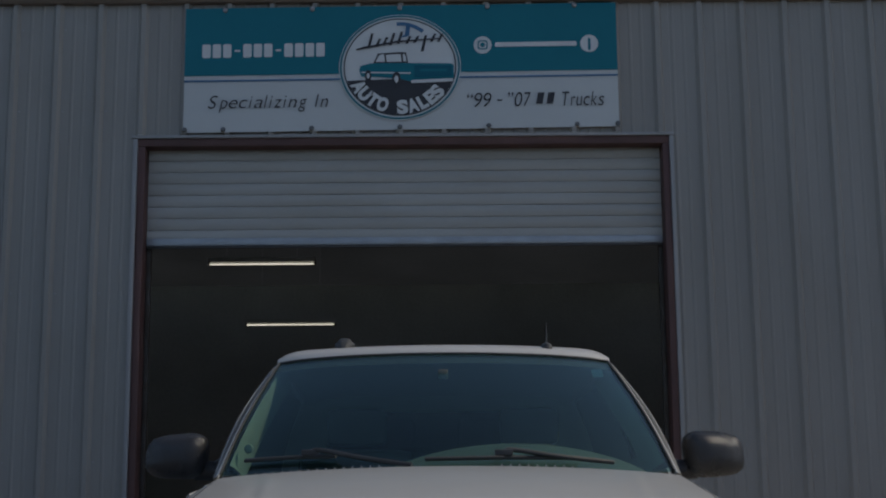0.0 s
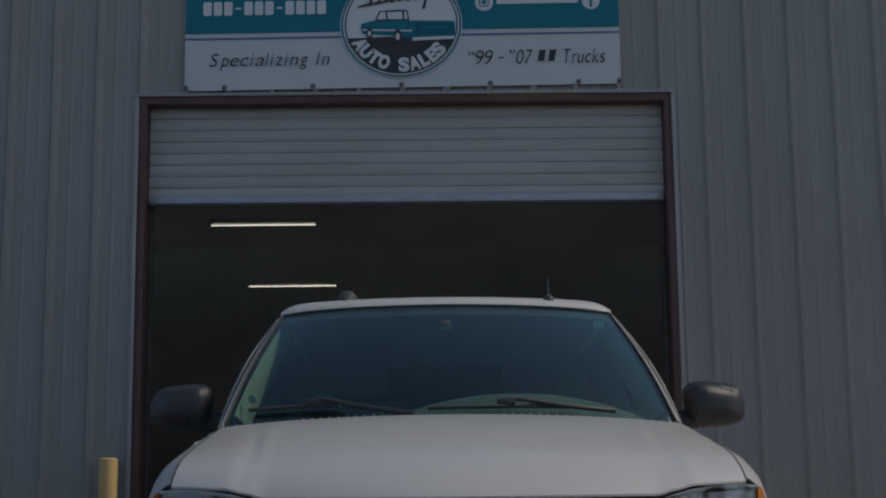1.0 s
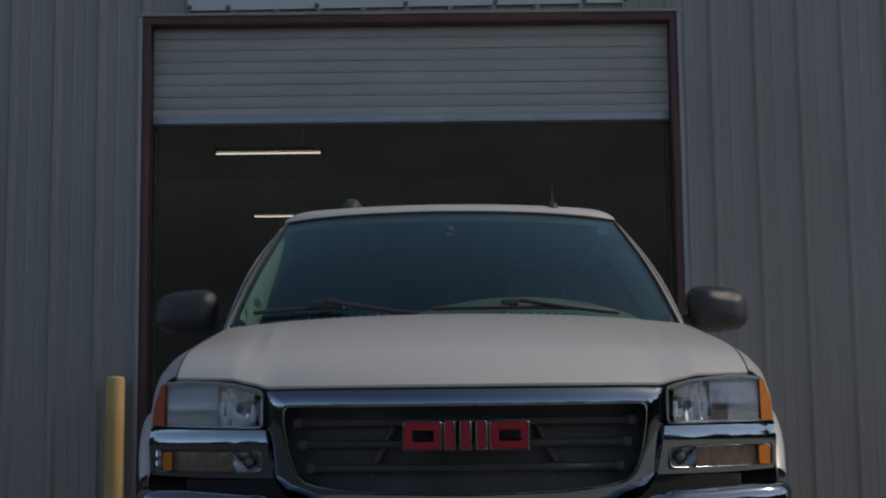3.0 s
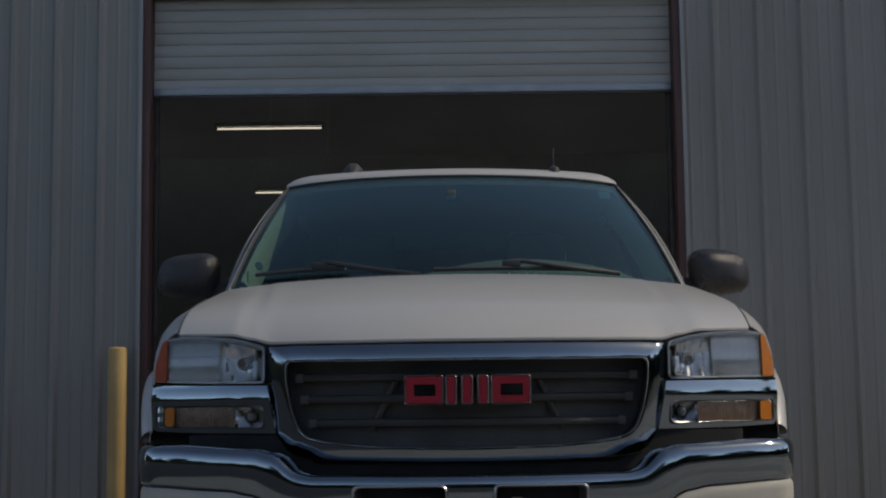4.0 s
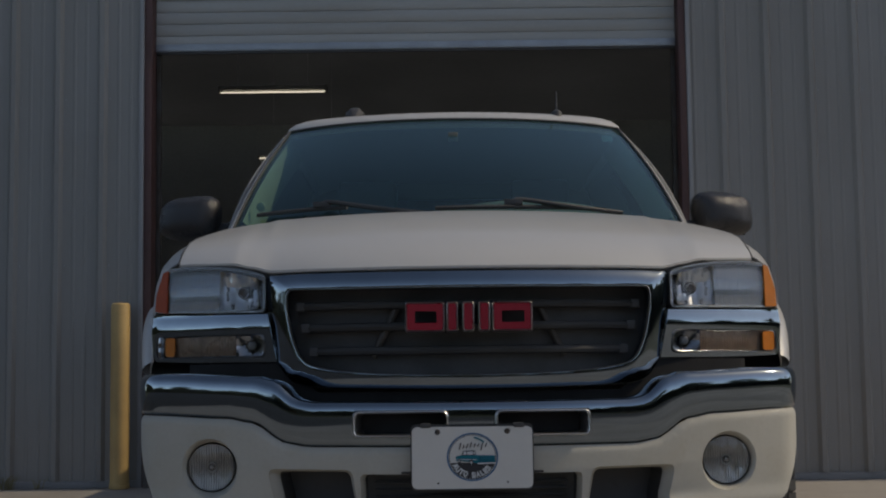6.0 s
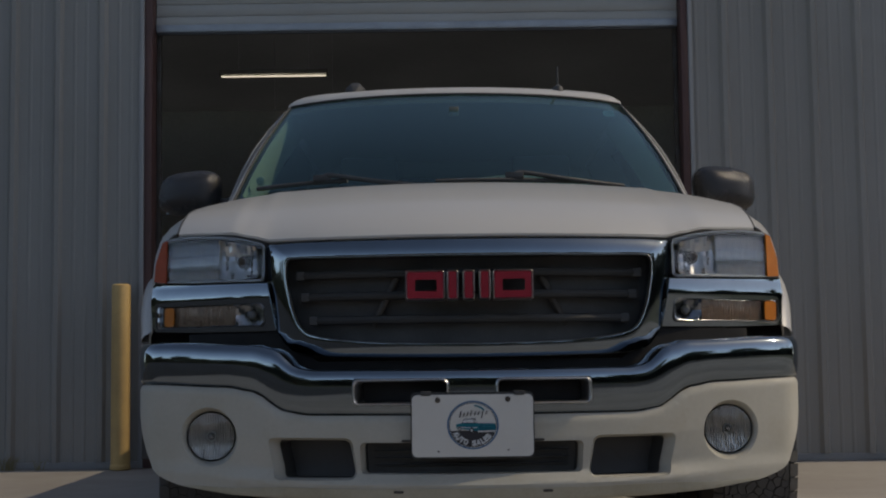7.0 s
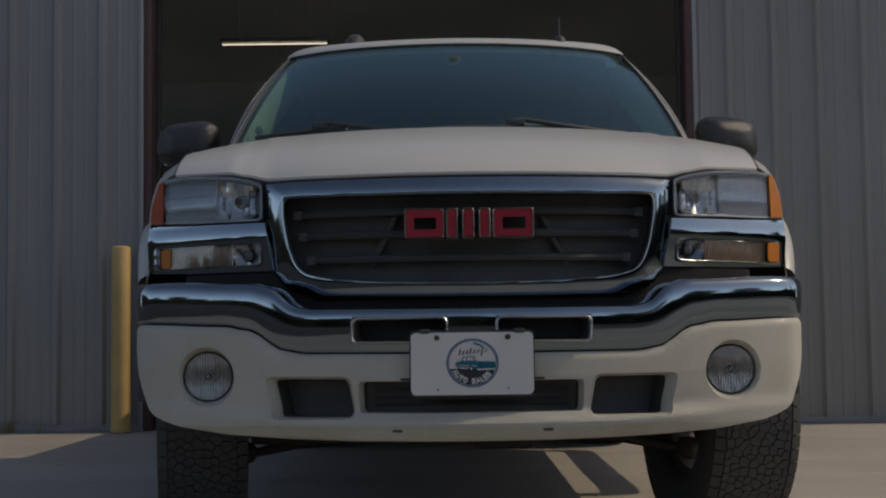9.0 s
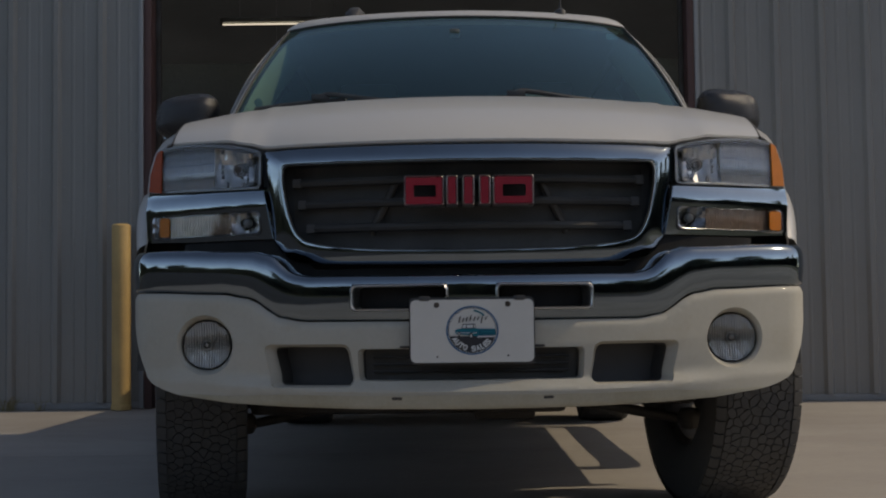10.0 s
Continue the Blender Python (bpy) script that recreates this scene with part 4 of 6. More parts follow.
for f, d in ((-0.01, 0.07), (0.0, 0.0185), (0.015, 0.0165), (0.05, 0.0145), (0.15, 0.0105), (0.28, 0.0066), (0.42, 0.0034), (0.56, 0.0012), (0.70, -0.0004), (0.84, -0.0013), (0.93, -0.0015), (0.98, -0.0008), (1.0, 0.006), (1.003, 0.03), (1.005, 0.09)):
    rg.append([(o[0] + (i[0] - o[0]) * f, nose(o[0] + (i[0] - o[0]) * f) + (d * lerp_table([(0.69, 0.28), (0.80, 1.0)], o[1]) * lerp_table([(0.49, 1.0), (0.535, 1.25)], abs(o[0])) if d < 0.02 else d), o[1] + (i[1] - o[1]) * f) for o, i in zip(go, gi)])
grille = part("grille", loft(rg, closed=True), M_CHROME, truck, "wide chrome grille surround with dark horizontal bars", 60)
lip = [[(i[0] * k, nose(i[0]) + d, 0.835 + (i[1] - 0.835) * k) for i in gi] for k, d in ((1.006, 0.001), (1.0045, -0.006), (1.0015, -0.007), (0.9985, -0.003), (0.997, 0.02))]
part("inner_rim", loft(lip, closed=True), M_RIM_BRIGHT, grille, angle=60)
part("back_plate", sheet([(x * 1.03, 0.83 + (z - 0.83) * 1.06) for x, z in gi[::3]], lambda x, z: (x, nose(x) + 0.098, z), du=0.08, dv=0.08, thick=0.004), M_GRILLE_BACK, grille)
for z0, half in ((0.915, 0.462), (0.856, 0.448), (0.791, 0.425)):
    bm = bmesh.new()
    xs = np.linspace(-half, half, 41)
    prof_bar = [(0.075, -0.020), (0.052, -0.017), (0.048, -0.009), (0.052, 0.0), (0.075, 0.003)]
    add_loft(bm, [[(x, nose(x) + d, z0 + h) for d, h in prof_bar] for x in xs], caps=False)
    part("bar", bm, M_GRILLE, grille)
    for sg in BOTH:
        part("bar_end", box(sg * half - 0.012, sg * half + 0.012, nose(half) + 0.046, nose(half) + 0.08, z0 - 0.021, z0 + 0.004, 0.003), M_BLACK, grille)
for sg in BOTH:
    bm = bmesh.new()
    add_tube(bm, [(sg * 0.19, nose(0.2) + 0.078, 0.905), (sg * 0.262, nose(0.26) + 0.078, 0.765)], 0.011, 8)
    part("brace", bm, M_STEEL, grille)
def badge_block(loop, slot=None):
    cxb, czb = sum(p[0] for p in loop) / len(loop), sum(p[1] for p in loop) / len(loop)
    yb_ = 0.125 + 0.43 * cxb ** 2
    o = corners(loop, 0.006, 3)
    hw, hh = max(p[0] for p in loop) - cxb, max(p[1] for p in loop) - czb
    i1 = [(cxb + (x - cxb) * (1 - 0.0055 / hw), czb + (z - czb) * (1 - 0.0055 / hh)) for x, z in o]
    mid = [((p[0] + q[0]) / 2, (p[1] + q[1]) / 2) for p, q in zip(o, i1)]
    bm = loft([[(x, yb_ + d, z) for x, z in lp] for lp, d in ((o, 0.05), (o, 0.0), (mid, -0.004), (i1, 0.0), (i1, 0.006))], closed=True)
    mark = part("badge_rim", bm, M_RIM_BRIGHT, grille, "chrome rim of a plain red badge block", 60)
    part("badge_face", sheet(i1, lambda x, z: (x, yb_ + 0.0025, z), [slot] if slot else [], du=0, dv=0, thick=0.004), M_RED, mark, "plain red enamel block")
    if slot:
        part("slot_lining", loft([[(x, yb_ + d, z) for x, z in slot] for d in (0.0005, 0.03)], closed=True), M_CHROME, mark, "chrome edge of the slot")
for a, b in ((-0.171, -0.0655), (0.060, 0.168)):
    badge_block([(a, 0.829), (b, 0.829), (b, 0.909), (a, 0.909)], round_rect(a + 0.026, b - 0.022, 0.853, 0.884, 0.004, 3))
for a, b, c, d in ((-0.061, -0.030, -0.061, -0.030), (-0.019, 0.013, -0.019, 0.013), (0.024, 0.055, 0.024, 0.055)):
    badge_block([(a, 0.829), (b, 0.829), (d, 0.909), (c, 0.909)])

# head lights and the signal lights under them
def nose_at(x, z, d=0.0):
    return (x, nose(x) + d + (z - 0.93) * 0.10, z)
for sg in BOTH:
    up = 0.0 if sg > 0 else 0.004
    hl_loop = corners([(0.5585, 0.893), (0.72, 0.896), (0.902, 0.899 + up), (0.899, 0.955), (0.876, 1.026), (0.81, 1.033), (0.70, 1.026), (0.63, 1.016), (0.559, 0.997)], 0.016)
    hl = [(sg * x, z) for x, z in hl_loop]
    cx, cz = sg * 0.73, 0.962
    inn = [(cx + (x - cx) * 0.962, cz + (z - cz) * 0.91) for x, z in hl]
    bezel = loft([[nose_at(x, z, 0.10) for x, z in hl], [nose_at(x, z, 0.003) for x, z in hl], [nose_at((x + p) / 2, (z + q) / 2, 0.0025) for (x, z), (p, q) in zip(hl, inn)], [nose_at(x, z, 0.004) for x, z in inn], [nose_at(x, z, 0.03) for x, z in inn]], closed=True)
    head = part("headlight", bezel, M_LAMP_RIM, truck, "clear headlight with an amber side reflector", 50)
    part("lens", sheet([(math.copysign(min(abs(x), 0.8605), x), z) for x, z in hl], lambda x, z: nose_at(x, z, -0.001), du=0.03, dv=0.03, thick=0.003), M_LENS, head, "clear plastic lens")
    part("housing", sheet([(cx + (x - cx) * 1.02, cz + (z - cz) * 1.02) for x, z in inn], lambda x, z: nose_at(x, z, 0.036), du=0.05, dv=0.05, thick=0.003), M_REFLECTOR, head)
    # fluted outer reflector
    fl = [(sg * x, z) for x, z in ((0.692, 0.902), (0.866, 0.904), (0.864, 0.985), (0.846, 1.020), (0.692, 1.016))]
    part("fluted_reflector", sheet(fl, lambda x, z: nose_at(x, z, 0.012 + -0.0021 * abs(math.sin(x * math.pi / 0.0068)) + 0.012 * math.sin(x * 21 + 1) * (z - 0.93) + 4.0 * (z - 0.955) ** 2), du=0.0011, dv=0.025, thick=0.0012), M_REFLECTOR, head, "ribbed silver reflector", 40)
    # shade lines of the fluted reflector, added as thin dark strips
    for z0, z1 in ((0.905, 0.930), (0.948, 0.972), (0.976, 1.014)):
        bm = bmesh.new()
        for k in range(102, 128):
            x = sg * 0.0068 * k
            w_ = 0.0007 + 0.0007 * ((k * 5 + int(z0 * 50)) % 7) / 6
            if abs(x) < 0.856 and not (z0 > 0.97 and abs(x) > 0.845):
                add_loft(bm, [[nose_at(x + e, z, 0.0118 - q + 0.012 * math.sin(x * 21 + 1) * (z - 0.93) + 4.0 * (z - 0.955) ** 2) for e, q in ((-w_, 0.0002), (0.0, 0.0014), (w_, 0.0002))] for z in np.linspace(z0, z1, 5)])
        part("flute_edges", bm, M_LAMP_RIM, head, "dark strips standing in for the shade between flutes")
    for zz in (0.928, 0.946, 0.974, 0.992):
        bm = bmesh.new()
        add_loft(bm, [[nose_at(sg * x, zz - 0.0007, 0.014), nose_at(sg * x, zz, 0.0095), nose_at(sg * x, zz + 0.0007, 0.014)] for x in np.linspace(0.694, 0.862, 12)])
        part("lens_line", bm, M_REFLECTOR, head)
    # faceted inner reflector
    rows_f = []
    rf = random.Random(4)
    for j in range(9):
        rows_f.append([nose_at(sg * (0.577 + 0.115 * i / 14), 0.902 + (lerp_table([(0, 0.986), (7, 1.002), (14, 1.013)], i) - 0.902) * j / 8, 0.044 - 0.11 * abs(i / 14 - 0.5) ** 2 - 0.07 * abs(j / 8 - 0.5) ** 2 - 0.014 + 0.009 * (rf.random() - 0.5) + (0.0022 if i % 2 else -0.0022)) for i in range(15)])
    part("faceted_reflector", loft(rows_f), M_FACET, head, "faceted silver reflector", 5)
    by = nose(0.62)
    part("bulb_cap", lathe([(0.0, -0.004), (0.010, -0.003), (0.013, 0.003), (0.013, 0.012), (0.018, 0.014), (0.018, 0.03)], "y", 20, (sg * 0.622, by + 0.006, 0.949)), M_STEEL, head, "dark bulb shield")
    part("divider", box(min(sg * 0.689, sg * 0.694), max(sg * 0.689, sg * 0.694), nose(0.69) + 0.004, nose(0.69) + 0.06, 0.908, 1.012, 0.001), M_CHROME_DULL, head)
    am = [(sg * x, z) for x, z in ((0.861, 0.901), (0.900, 0.903 + up), (0.897, 0.955), (0.876, 1.018), (0.861, 1.023))]
    part("side_reflector", sheet(am, lambda x, z: nose_at(x, z, -0.006), du=0.01, dv=0.03, thick=0.004), M_AMBER if sg > 0 else M_AMBER_SHADED, head, "amber side reflector")
    # chrome bar and signal light
    ch = [(sg * x, z) for x, z in smooth_line([(0.524, 0.757), (0.76, 0.758), (0.894, 0.763), (0.906, 0.776), (0.911, 0.85), (0.905, 0.897), (0.76, 0.890), (0.550, 0.887)], 1, True)]
    sig = [(sg * x, z) for x, z in round_rect(0.561, 0.893, 0.772, 0.834, 0.014, 5)]
    def bar_map(x, z):
        t = (z - 0.836) / 0.052
        bulge = -0.0022 * math.sin(math.pi * min(max(t, 0), 1)) + 0.006 * t if 0 < t < 1 else (0.006 if t >= 1 else 0.0)
        bulge += 0.08 * max(0.0, 0.852 - z)   # the face tips forward below its shoulder
        wrap = 2.0 * max(0.0, abs(x) - 0.884) ** 1.6
        return (x, nose(x) + 0.002 + bulge + wrap, z)
    part("signal_bezel", sheet(ch, bar_map, [sig], 0.02, 0.006, 0.004), M_CHROME, truck, "chrome bar round the signal light", 60)
    lampl = part("signal_light", sheet(sig, lambda x, z: (x, nose(x) + 0.032, z), du=0.04, dv=0.03, thick=0.003), M_REFLECTOR, truck, "oblong signal light with an amber end")
    part("lens", sheet(sig, lambda x, z: (x, nose(x) + 0.004, z), du=0.04, dv=0.03, thick=0.003), M_LENS, lampl)
    zo = 0.803
    rim_rows = [[(sg * (0.727 + (abs(x) - 0.727) * (1 + k / 0.155)), nose(x) + d, zo + (z - zo) * (1 + k / 0.031)) for x, z in sig] for k, d in ((-0.0045, 0.008), (-0.004, -0.001), (-0.002, -0.003), (0.0, -0.001), (0.0004, 0.006))]
    part("rim", loft(rim_rows, closed=True), M_CHROME_DULL, lampl, "thin bright rim", 60)
    gk = [[(sg * (0.727 + (abs(x) - 0.727) * (1 + k / 0.155)), nose(x) + d, zo + (z - zo) * (1 + k / 0.031)) for x, z in sig] for k, d in ((0.0006, 0.004), (0.001, 0.0), (0.0035, -0.0005), (0.004, 0.003))]
    part("gasket", loft(gk, closed=True), M_SEAL, lampl, "dark gasket", 60)
    fs = [(sg * x, z) for x, z in ((0.640, 0.774), (0.860, 0.774), (0.860, 0.832), (0.640, 0.832))]
    part("fluted_reflector", sheet(fs, lambda x, z: (x, nose(x) + 0.014 + -0.0018 * abs(math.sin(x * math.pi / 0.0085)) + 3 * (z - 0.803) ** 2, z), du=0.0012, dv=0.03, thick=0.001), mat("amber_tinted_reflector", (0.34, 0.22, 0.15), 0.28, metal=0.35, vary=0.4, scale=26, fine=140) if sg > 0 else bpy.data.materials["amber_tinted_reflector"], lampl, "ribbed tinted reflector", 40)
    part("reflector", loft([[(sg * (0.564 + 0.078 * i / 10), nose(0.60) + 0.026 - 0.05 * abs(i / 10 - 0.5) ** 2 - 0.014 * abs(j / 6 - 0.5) + (0.0045 if (i * 3 + j * 2) % 5 < 2 else 0), 0.774 + 0.057 * j / 6) for i in range(11)] for j in range(7)]), M_REFLECTOR, lampl, angle=5)
    part("bulb_cap", lathe([(0.0, -0.003), (0.008, -0.002), (0.0125, 0.003), (0.0125, 0.01)], "y", 18, (sg * 0.598, nose(0.596) + 0.010, 0.803)), M_LAMP_RIM, lampl)
    xa, xb = (0.848, 0.886) if sg > 0 else (0.834, 0.864)
    # bright facets added on the left lamp only, in place of a glint
    if sg < 0:
        part("clear_end", loft([[(-0.866 - 0.0055 * i, nose(0.87) + 0.010 - 0.006 * (i % 2) - 0.003 * (j % 2), 0.7775 + 0.013 * j) for i in range(5)] for j in range(5)]), M_FACET, lampl, angle=5)
    part("amber_end", sheet([(sg * x, z) for x, z in round_rect(xa, xb, 0.7765, 0.8295, 0.008, 3)], lambda x, z: (x, nose(x) + 0.0015, z), du=0.02, dv=0.02, thick=0.003), M_AMBER, lampl, "amber end of the lens")

# hood
def hood_z(x, v):
    a = abs(x)
    zf = lerp_table([(0, 1.007), (0.54, 1.008), (0.60, 1.022), (0.66, 1.035), (0.83, 1.041)], a, True)
    zr = 1.278 - 0.027 * (a / 0.8) ** 2 - 0.005 * (a / 0.8) ** 6
    gv = lerp_table([(0, 0), (0.03, 0.10), (0.08, 0.22), (0.18, 0.40), (0.32, 0.56), (0.5, 0.718), (0.7, 0.853), (0.85, 0.935), (1, 1)], v)
    t = min(max((0.570 + 0.09 * v - a) / 0.022, 0), 1)
    drop = 0.013 * (a / 0.82) ** 8 * math.sin(math.pi * min(max((v - 0.15) / 0.85, 0.0), 1.0))
    return zf + (zr - zf) * gv - drop + 0.0065 * t * t * (3 - 2 * t) * math.sin(math.pi * min(v, 1)) ** 0.5
hv = [0, 0.012, 0.03, 0.055, 0.08, 0.12, 0.16, 0.2, 0.25, 0.3, 0.36, 0.42, 0.5, 0.58, 0.66, 0.74, 0.82, 0.9, 0.96, 1.0]
hu = np.linspace(-1, 1, 121)
rows = []
for k, v in enumerate(hv):
    half = 0.824 - 0.012 * v
    row = []
    for u in hu:
        x = u * half
        yf, yr = 0.150 + 0.43 * x * x, 1.262 + 0.20 * x * x
        row.append((x, yf + (yr - yf) * v, hood_z(x, v)))
    rows.append(row)
first = [(x, y + 0.012, z - 0.010) for x, y, z in rows[0]]
second = [(x, y + 0.001, z - 0.006) for x, y, z in rows[0]]
bm = loft([first, second] + rows, thick=0.004)
bmesh.ops.smooth_vert(bm, verts=[v for v in bm.verts if 0.22 < v.co.y < 1.15 and abs(v.co.x) < 0.78], factor=0.5, use_axis_x=False, use_axis_y=False, use_axis_z=True)
part("hood", bm, M_PAINT, truck, "white hood with two soft creases", 50)
for sg in BOTH:
    bm = bmesh.new()
    add_tube(bm, [(sg * (0.8265 - 0.012 * v), (0.15 + 0.43 * 0.68) * (1 - v) + 1.394 * v, hood_z(0.82, v) - 0.003) for v in np.linspace(0, 1, 16)], 0.0045, 6)
    part("hood_gap", bm, M_SEAL, truck)
part("hood_seal", sheet([(-0.80, 0.985), (0.80, 0.985), (0.80, 1.035), (0.55, 1.012), (-0.55, 1.012), (-0.80, 1.035)], lambda x, z: (x, nose(x) + 0.035, z), du=0.06, dv=0, thick=0.01), M_SEAL, truck)
# plain unseen block for the engine mass, added to keep the underside dark
part("engine_cover", box(-0.75, 0.75, 0.48, 1.35, 0.50, 0.93, 0.05), M_STEEL, truck)
part("radiator", box(-0.56, 0.56, 0.33, 0.42, 0.42, 0.97, 0.01), M_BLACK, truck)

# front fenders with wheel arches
AX_Y, AX_Z, R_TYRE = 0.97, 0.362, 0.404
ZS = [(0.44, 1.036), (0.52, 1.069), (0.62, 1.101), (0.8, 1.143), (1.0, 1.175), (1.3, 1.219), (1.6, 1.254)]
BULGE = [(0, 0.003), (0.004, 0.019), (0.012, 0.040), (0.030, 0.073), (0.060, 0.102), (0.11, 0.122), (0.18, 0.132), (0.35, 0.142), (0.5, 0.138), (0.75, 0.124), (1.0, 0.11)]
TAPER = [(0.44, 0.38), (0.50, 0.62), (0.58, 0.78), (0.68, 0.90), (0.8, 0.97), (0.95, 1.0), (1.6, 1.0)]
def fender_map(sg, y, q):
    zs = lerp_table(ZS, y, False)
    h = q * q * (zs - 0.40)
    x = 0.826 - 0.010 * (y - 0.45) + lerp_table(BULGE, h) * lerp_table(TAPER, y)
    return (sg * x, y, zs - h)
def to_q(y, z):
    zs = lerp_table(ZS, y, False)
    return math.sqrt(max(0.0, (zs - z) / (zs - 0.40)))
arch = [(AX_Y + 0.475 * math.cos(radians(a)), 0.42 + 0.475 * math.sin(radians(a))) for a in range(0, 181, 10)]
fo = [(0.475, 0.0), (1.50, 0.0), (1.50, 1.0), (AX_Y + 0.475, 1.0)] + [(y, to_q(y, z)) for y, z in arch[:15]] + [(0.56, to_q(0.56, 0.752)), (0.515, to_q(0.515, 0.764)), (0.505, to_q(0.505, 0.80)), (0.505, to_q(0.505, 0.885)), (0.510, to_q(0.510, 0.97))]
for sg in BOTH:
    part("fender", sheet(fo, lambda y, q: fender_map(sg, y, q), du=0.05, dv=0.045, thick=-0.004 * sg), M_PAINT, truck, angle=45)
    ar = []
    for a in range(-6, 142, 7):
        ca, sa = math.cos(radians(a)), math.sin(radians(a))
        row = []
        for rr, dx in ((0.482, -0.03), (0.490, 0.022), (0.498, 0.036), (0.512, 0.042), (0.530, 0.034), (0.542, 0.010), (0.545, -0.006)):
            y, z = AX_Y + rr * ca, 0.42 + rr * sa
            x = abs(fender_map(1, min(max(y, 0.45), 1.5), to_q(min(max(y, 0.45), 1.5), z))[0])
            row.append((sg * (x + dx * (lerp_table([(0.45, 0.25), (0.62, 0.65), (0.85, 1.0), (1.6, 1.0)], y) if dx > 0 else 1.0)), y, z))
        ar.append(row)
    part("wheel_arch_lip", loft(ar), M_PAINT, truck, angle=60)
    part("wheel_well", loft([[(sg * x, AX_Y + 0.49 * math.cos(radians(a)), 0.42 + 0.49 * math.sin(radians(a))) for x in (0.50, 0.935)] for a in range(-10, 191, 12)]), M_BLACK, truck)

# windscreen, pillars, roof
def glass_pt(u, v, d=0.0):
    w_ = 0.835 - 0.145 * v + 0.012 * math.sin(math.pi * v)
    y = (1.31 + 0.32 * u * u) * (1 - v) + (2.155 + 0.155 * u * u) * v - 0.035 * math.sin(math.pi * v)
    z = (1.245 + 0.022 * u * u) * (1 - v) + (1.766 - 0.010 * u * u - 0.010 * u ** 6) * v
    return (u * w_, y - 0.6 * d, z + 0.8 * d)
us, vv = np.linspace(-1, 1, 33), np.linspace(0, 1, 15)
ws = part("windscreen", loft([[glass_pt(u, v) for u in us] for v in vv], thick=0.005), M_GLASS, truck, "raked green-tinted windscreen reflecting the sky", 60)
ws.visible_shadow = False
edge = [glass_pt(-1, v, 0.003) for v in vv] + [glass_pt(u, 1, 0.003) for u in us] + [glass_pt(1, v, 0.003) for v in vv[::-1]]
bm = bmesh.new()
add_tube(bm, edge, 0.0045, 8)
part("windscreen_seal", bm, M_SEAL, truck)
part("shade_band", loft([[glass_pt(u, v, -0.010) for u in us] for v in np.linspace(0.93, 1.0, 4)]), M_SEAL, ws, "dark band along the top of the glass")
for sg in BOTH:
    rows = []
    for v in np.linspace(-0.02, 0.972, 18):
        x, y, z = glass_pt(1, v)
        rows.append([(sg * (x + a * (1 - 0.25 * v)), y + b, z + c * (1 - 0.6 * v)) for a, b, c in ((0.002, 0.004, -0.002), (0.005, -0.003, 0.005), (0.010, 0.001, 0.006), (0.016, 0.016, 0.001), (0.017, 0.060, -0.011))])
    part("windscreen_pillar", loft(rows, thick=0.003), M_PAINT, truck, angle=60)
    rows, gap = [], []
    for v in np.linspace(-0.01, 0.995, 18):
        x, y, z = glass_pt(1, v)
        out = 0.012 * math.sin(math.pi * v)
        rows.append([(sg * (x + a * (1 - 0.22 * v) + out), y + b, z + c * (1 - 0.6 * v)) for a, b, c in ((0.021, 0.075, -0.016), (0.022, 0.042, -0.006), (0.027, 0.036, -0.003), (0.033, 0.046, -0.008), (0.034, 0.10, -0.03))])
        gap.append([(sg * (x + a), y + b, z - 0.014) for a, b in ((0.004, 0.055), (0.030 * (1 - 0.3 * v) + out, 0.072))])
    part("door_frame", loft(rows, thick=0.003), M_PAINT, truck, angle=60)
    part("door_seal", loft(gap, thick=0.003), M_SEAL, truck)
    rows = [[(sg * (abs(glass_pt(1, v)[0]) - a), glass_pt(1, v)[1] + b, glass_pt(1, v)[2] + c) for a, b, c in ((0.012, 0.02, -0.012), (0.024, 0.05, -0.02), (0.034, 0.14, -0.035), (0.034, 0.30, -0.06), (0.02, 0.34, -0.07))] for v in np.linspace(0.10, 0.97, 10)]
    part("pillar_trim", loft(rows), M_TRIM_IN, truck, "pale plastic pillar trim inside the glass", 60)
def roof_pt(u, d):
    y = 2.165 + 0.155 * u * u + d * (1.88 - 0.155 * u * u) / 1.88
    zc = lerp_table([(0, 1.772), (0.015, 1.790), (0.05, 1.807), (0.11, 1.819), (0.22, 1.829), (0.42, 1.838), (0.8, 1.842), (1.3, 1.834), (1.75, 1.808), (1.85, 1.795), (1.88, 1.775)], d)
    return (u * (0.700 + 0.027 * min(d / 0.35, 1)), y, zc - 0.010 * u * u - (0.020 + 0.026 * min(d / 0.16, 1)) * abs(u) ** 18)
ru = np.linspace(-1, 1, 41)
rd = [0, 0.01, 0.03, 0.06, 0.1, 0.15, 0.22, 0.3, 0.42, 0.6, 0.8, 1.0, 1.2, 1.4, 1.6, 1.75, 1.82, 1.88]
bm = loft([[(p[0] * 0.998, p[1] + 0.006, p[2] - 0.012) for p in [roof_pt(u, 0) for u in ru]]] + [[roof_pt(u, d) for u in ru] for d in rd], thick=0.004)
part("roof", bm, M_PAINT, truck, angle=60)
part("headliner", loft([[(p[0] * 0.97, p[1], p[2] - 0.045) for p in [roof_pt(u, d) for u in ru[::4]]] for d in (0.02, 0.3, 0.8, 1.4, 1.85)]), M_TRIM_IN, truck, "pale cloth roof lining")

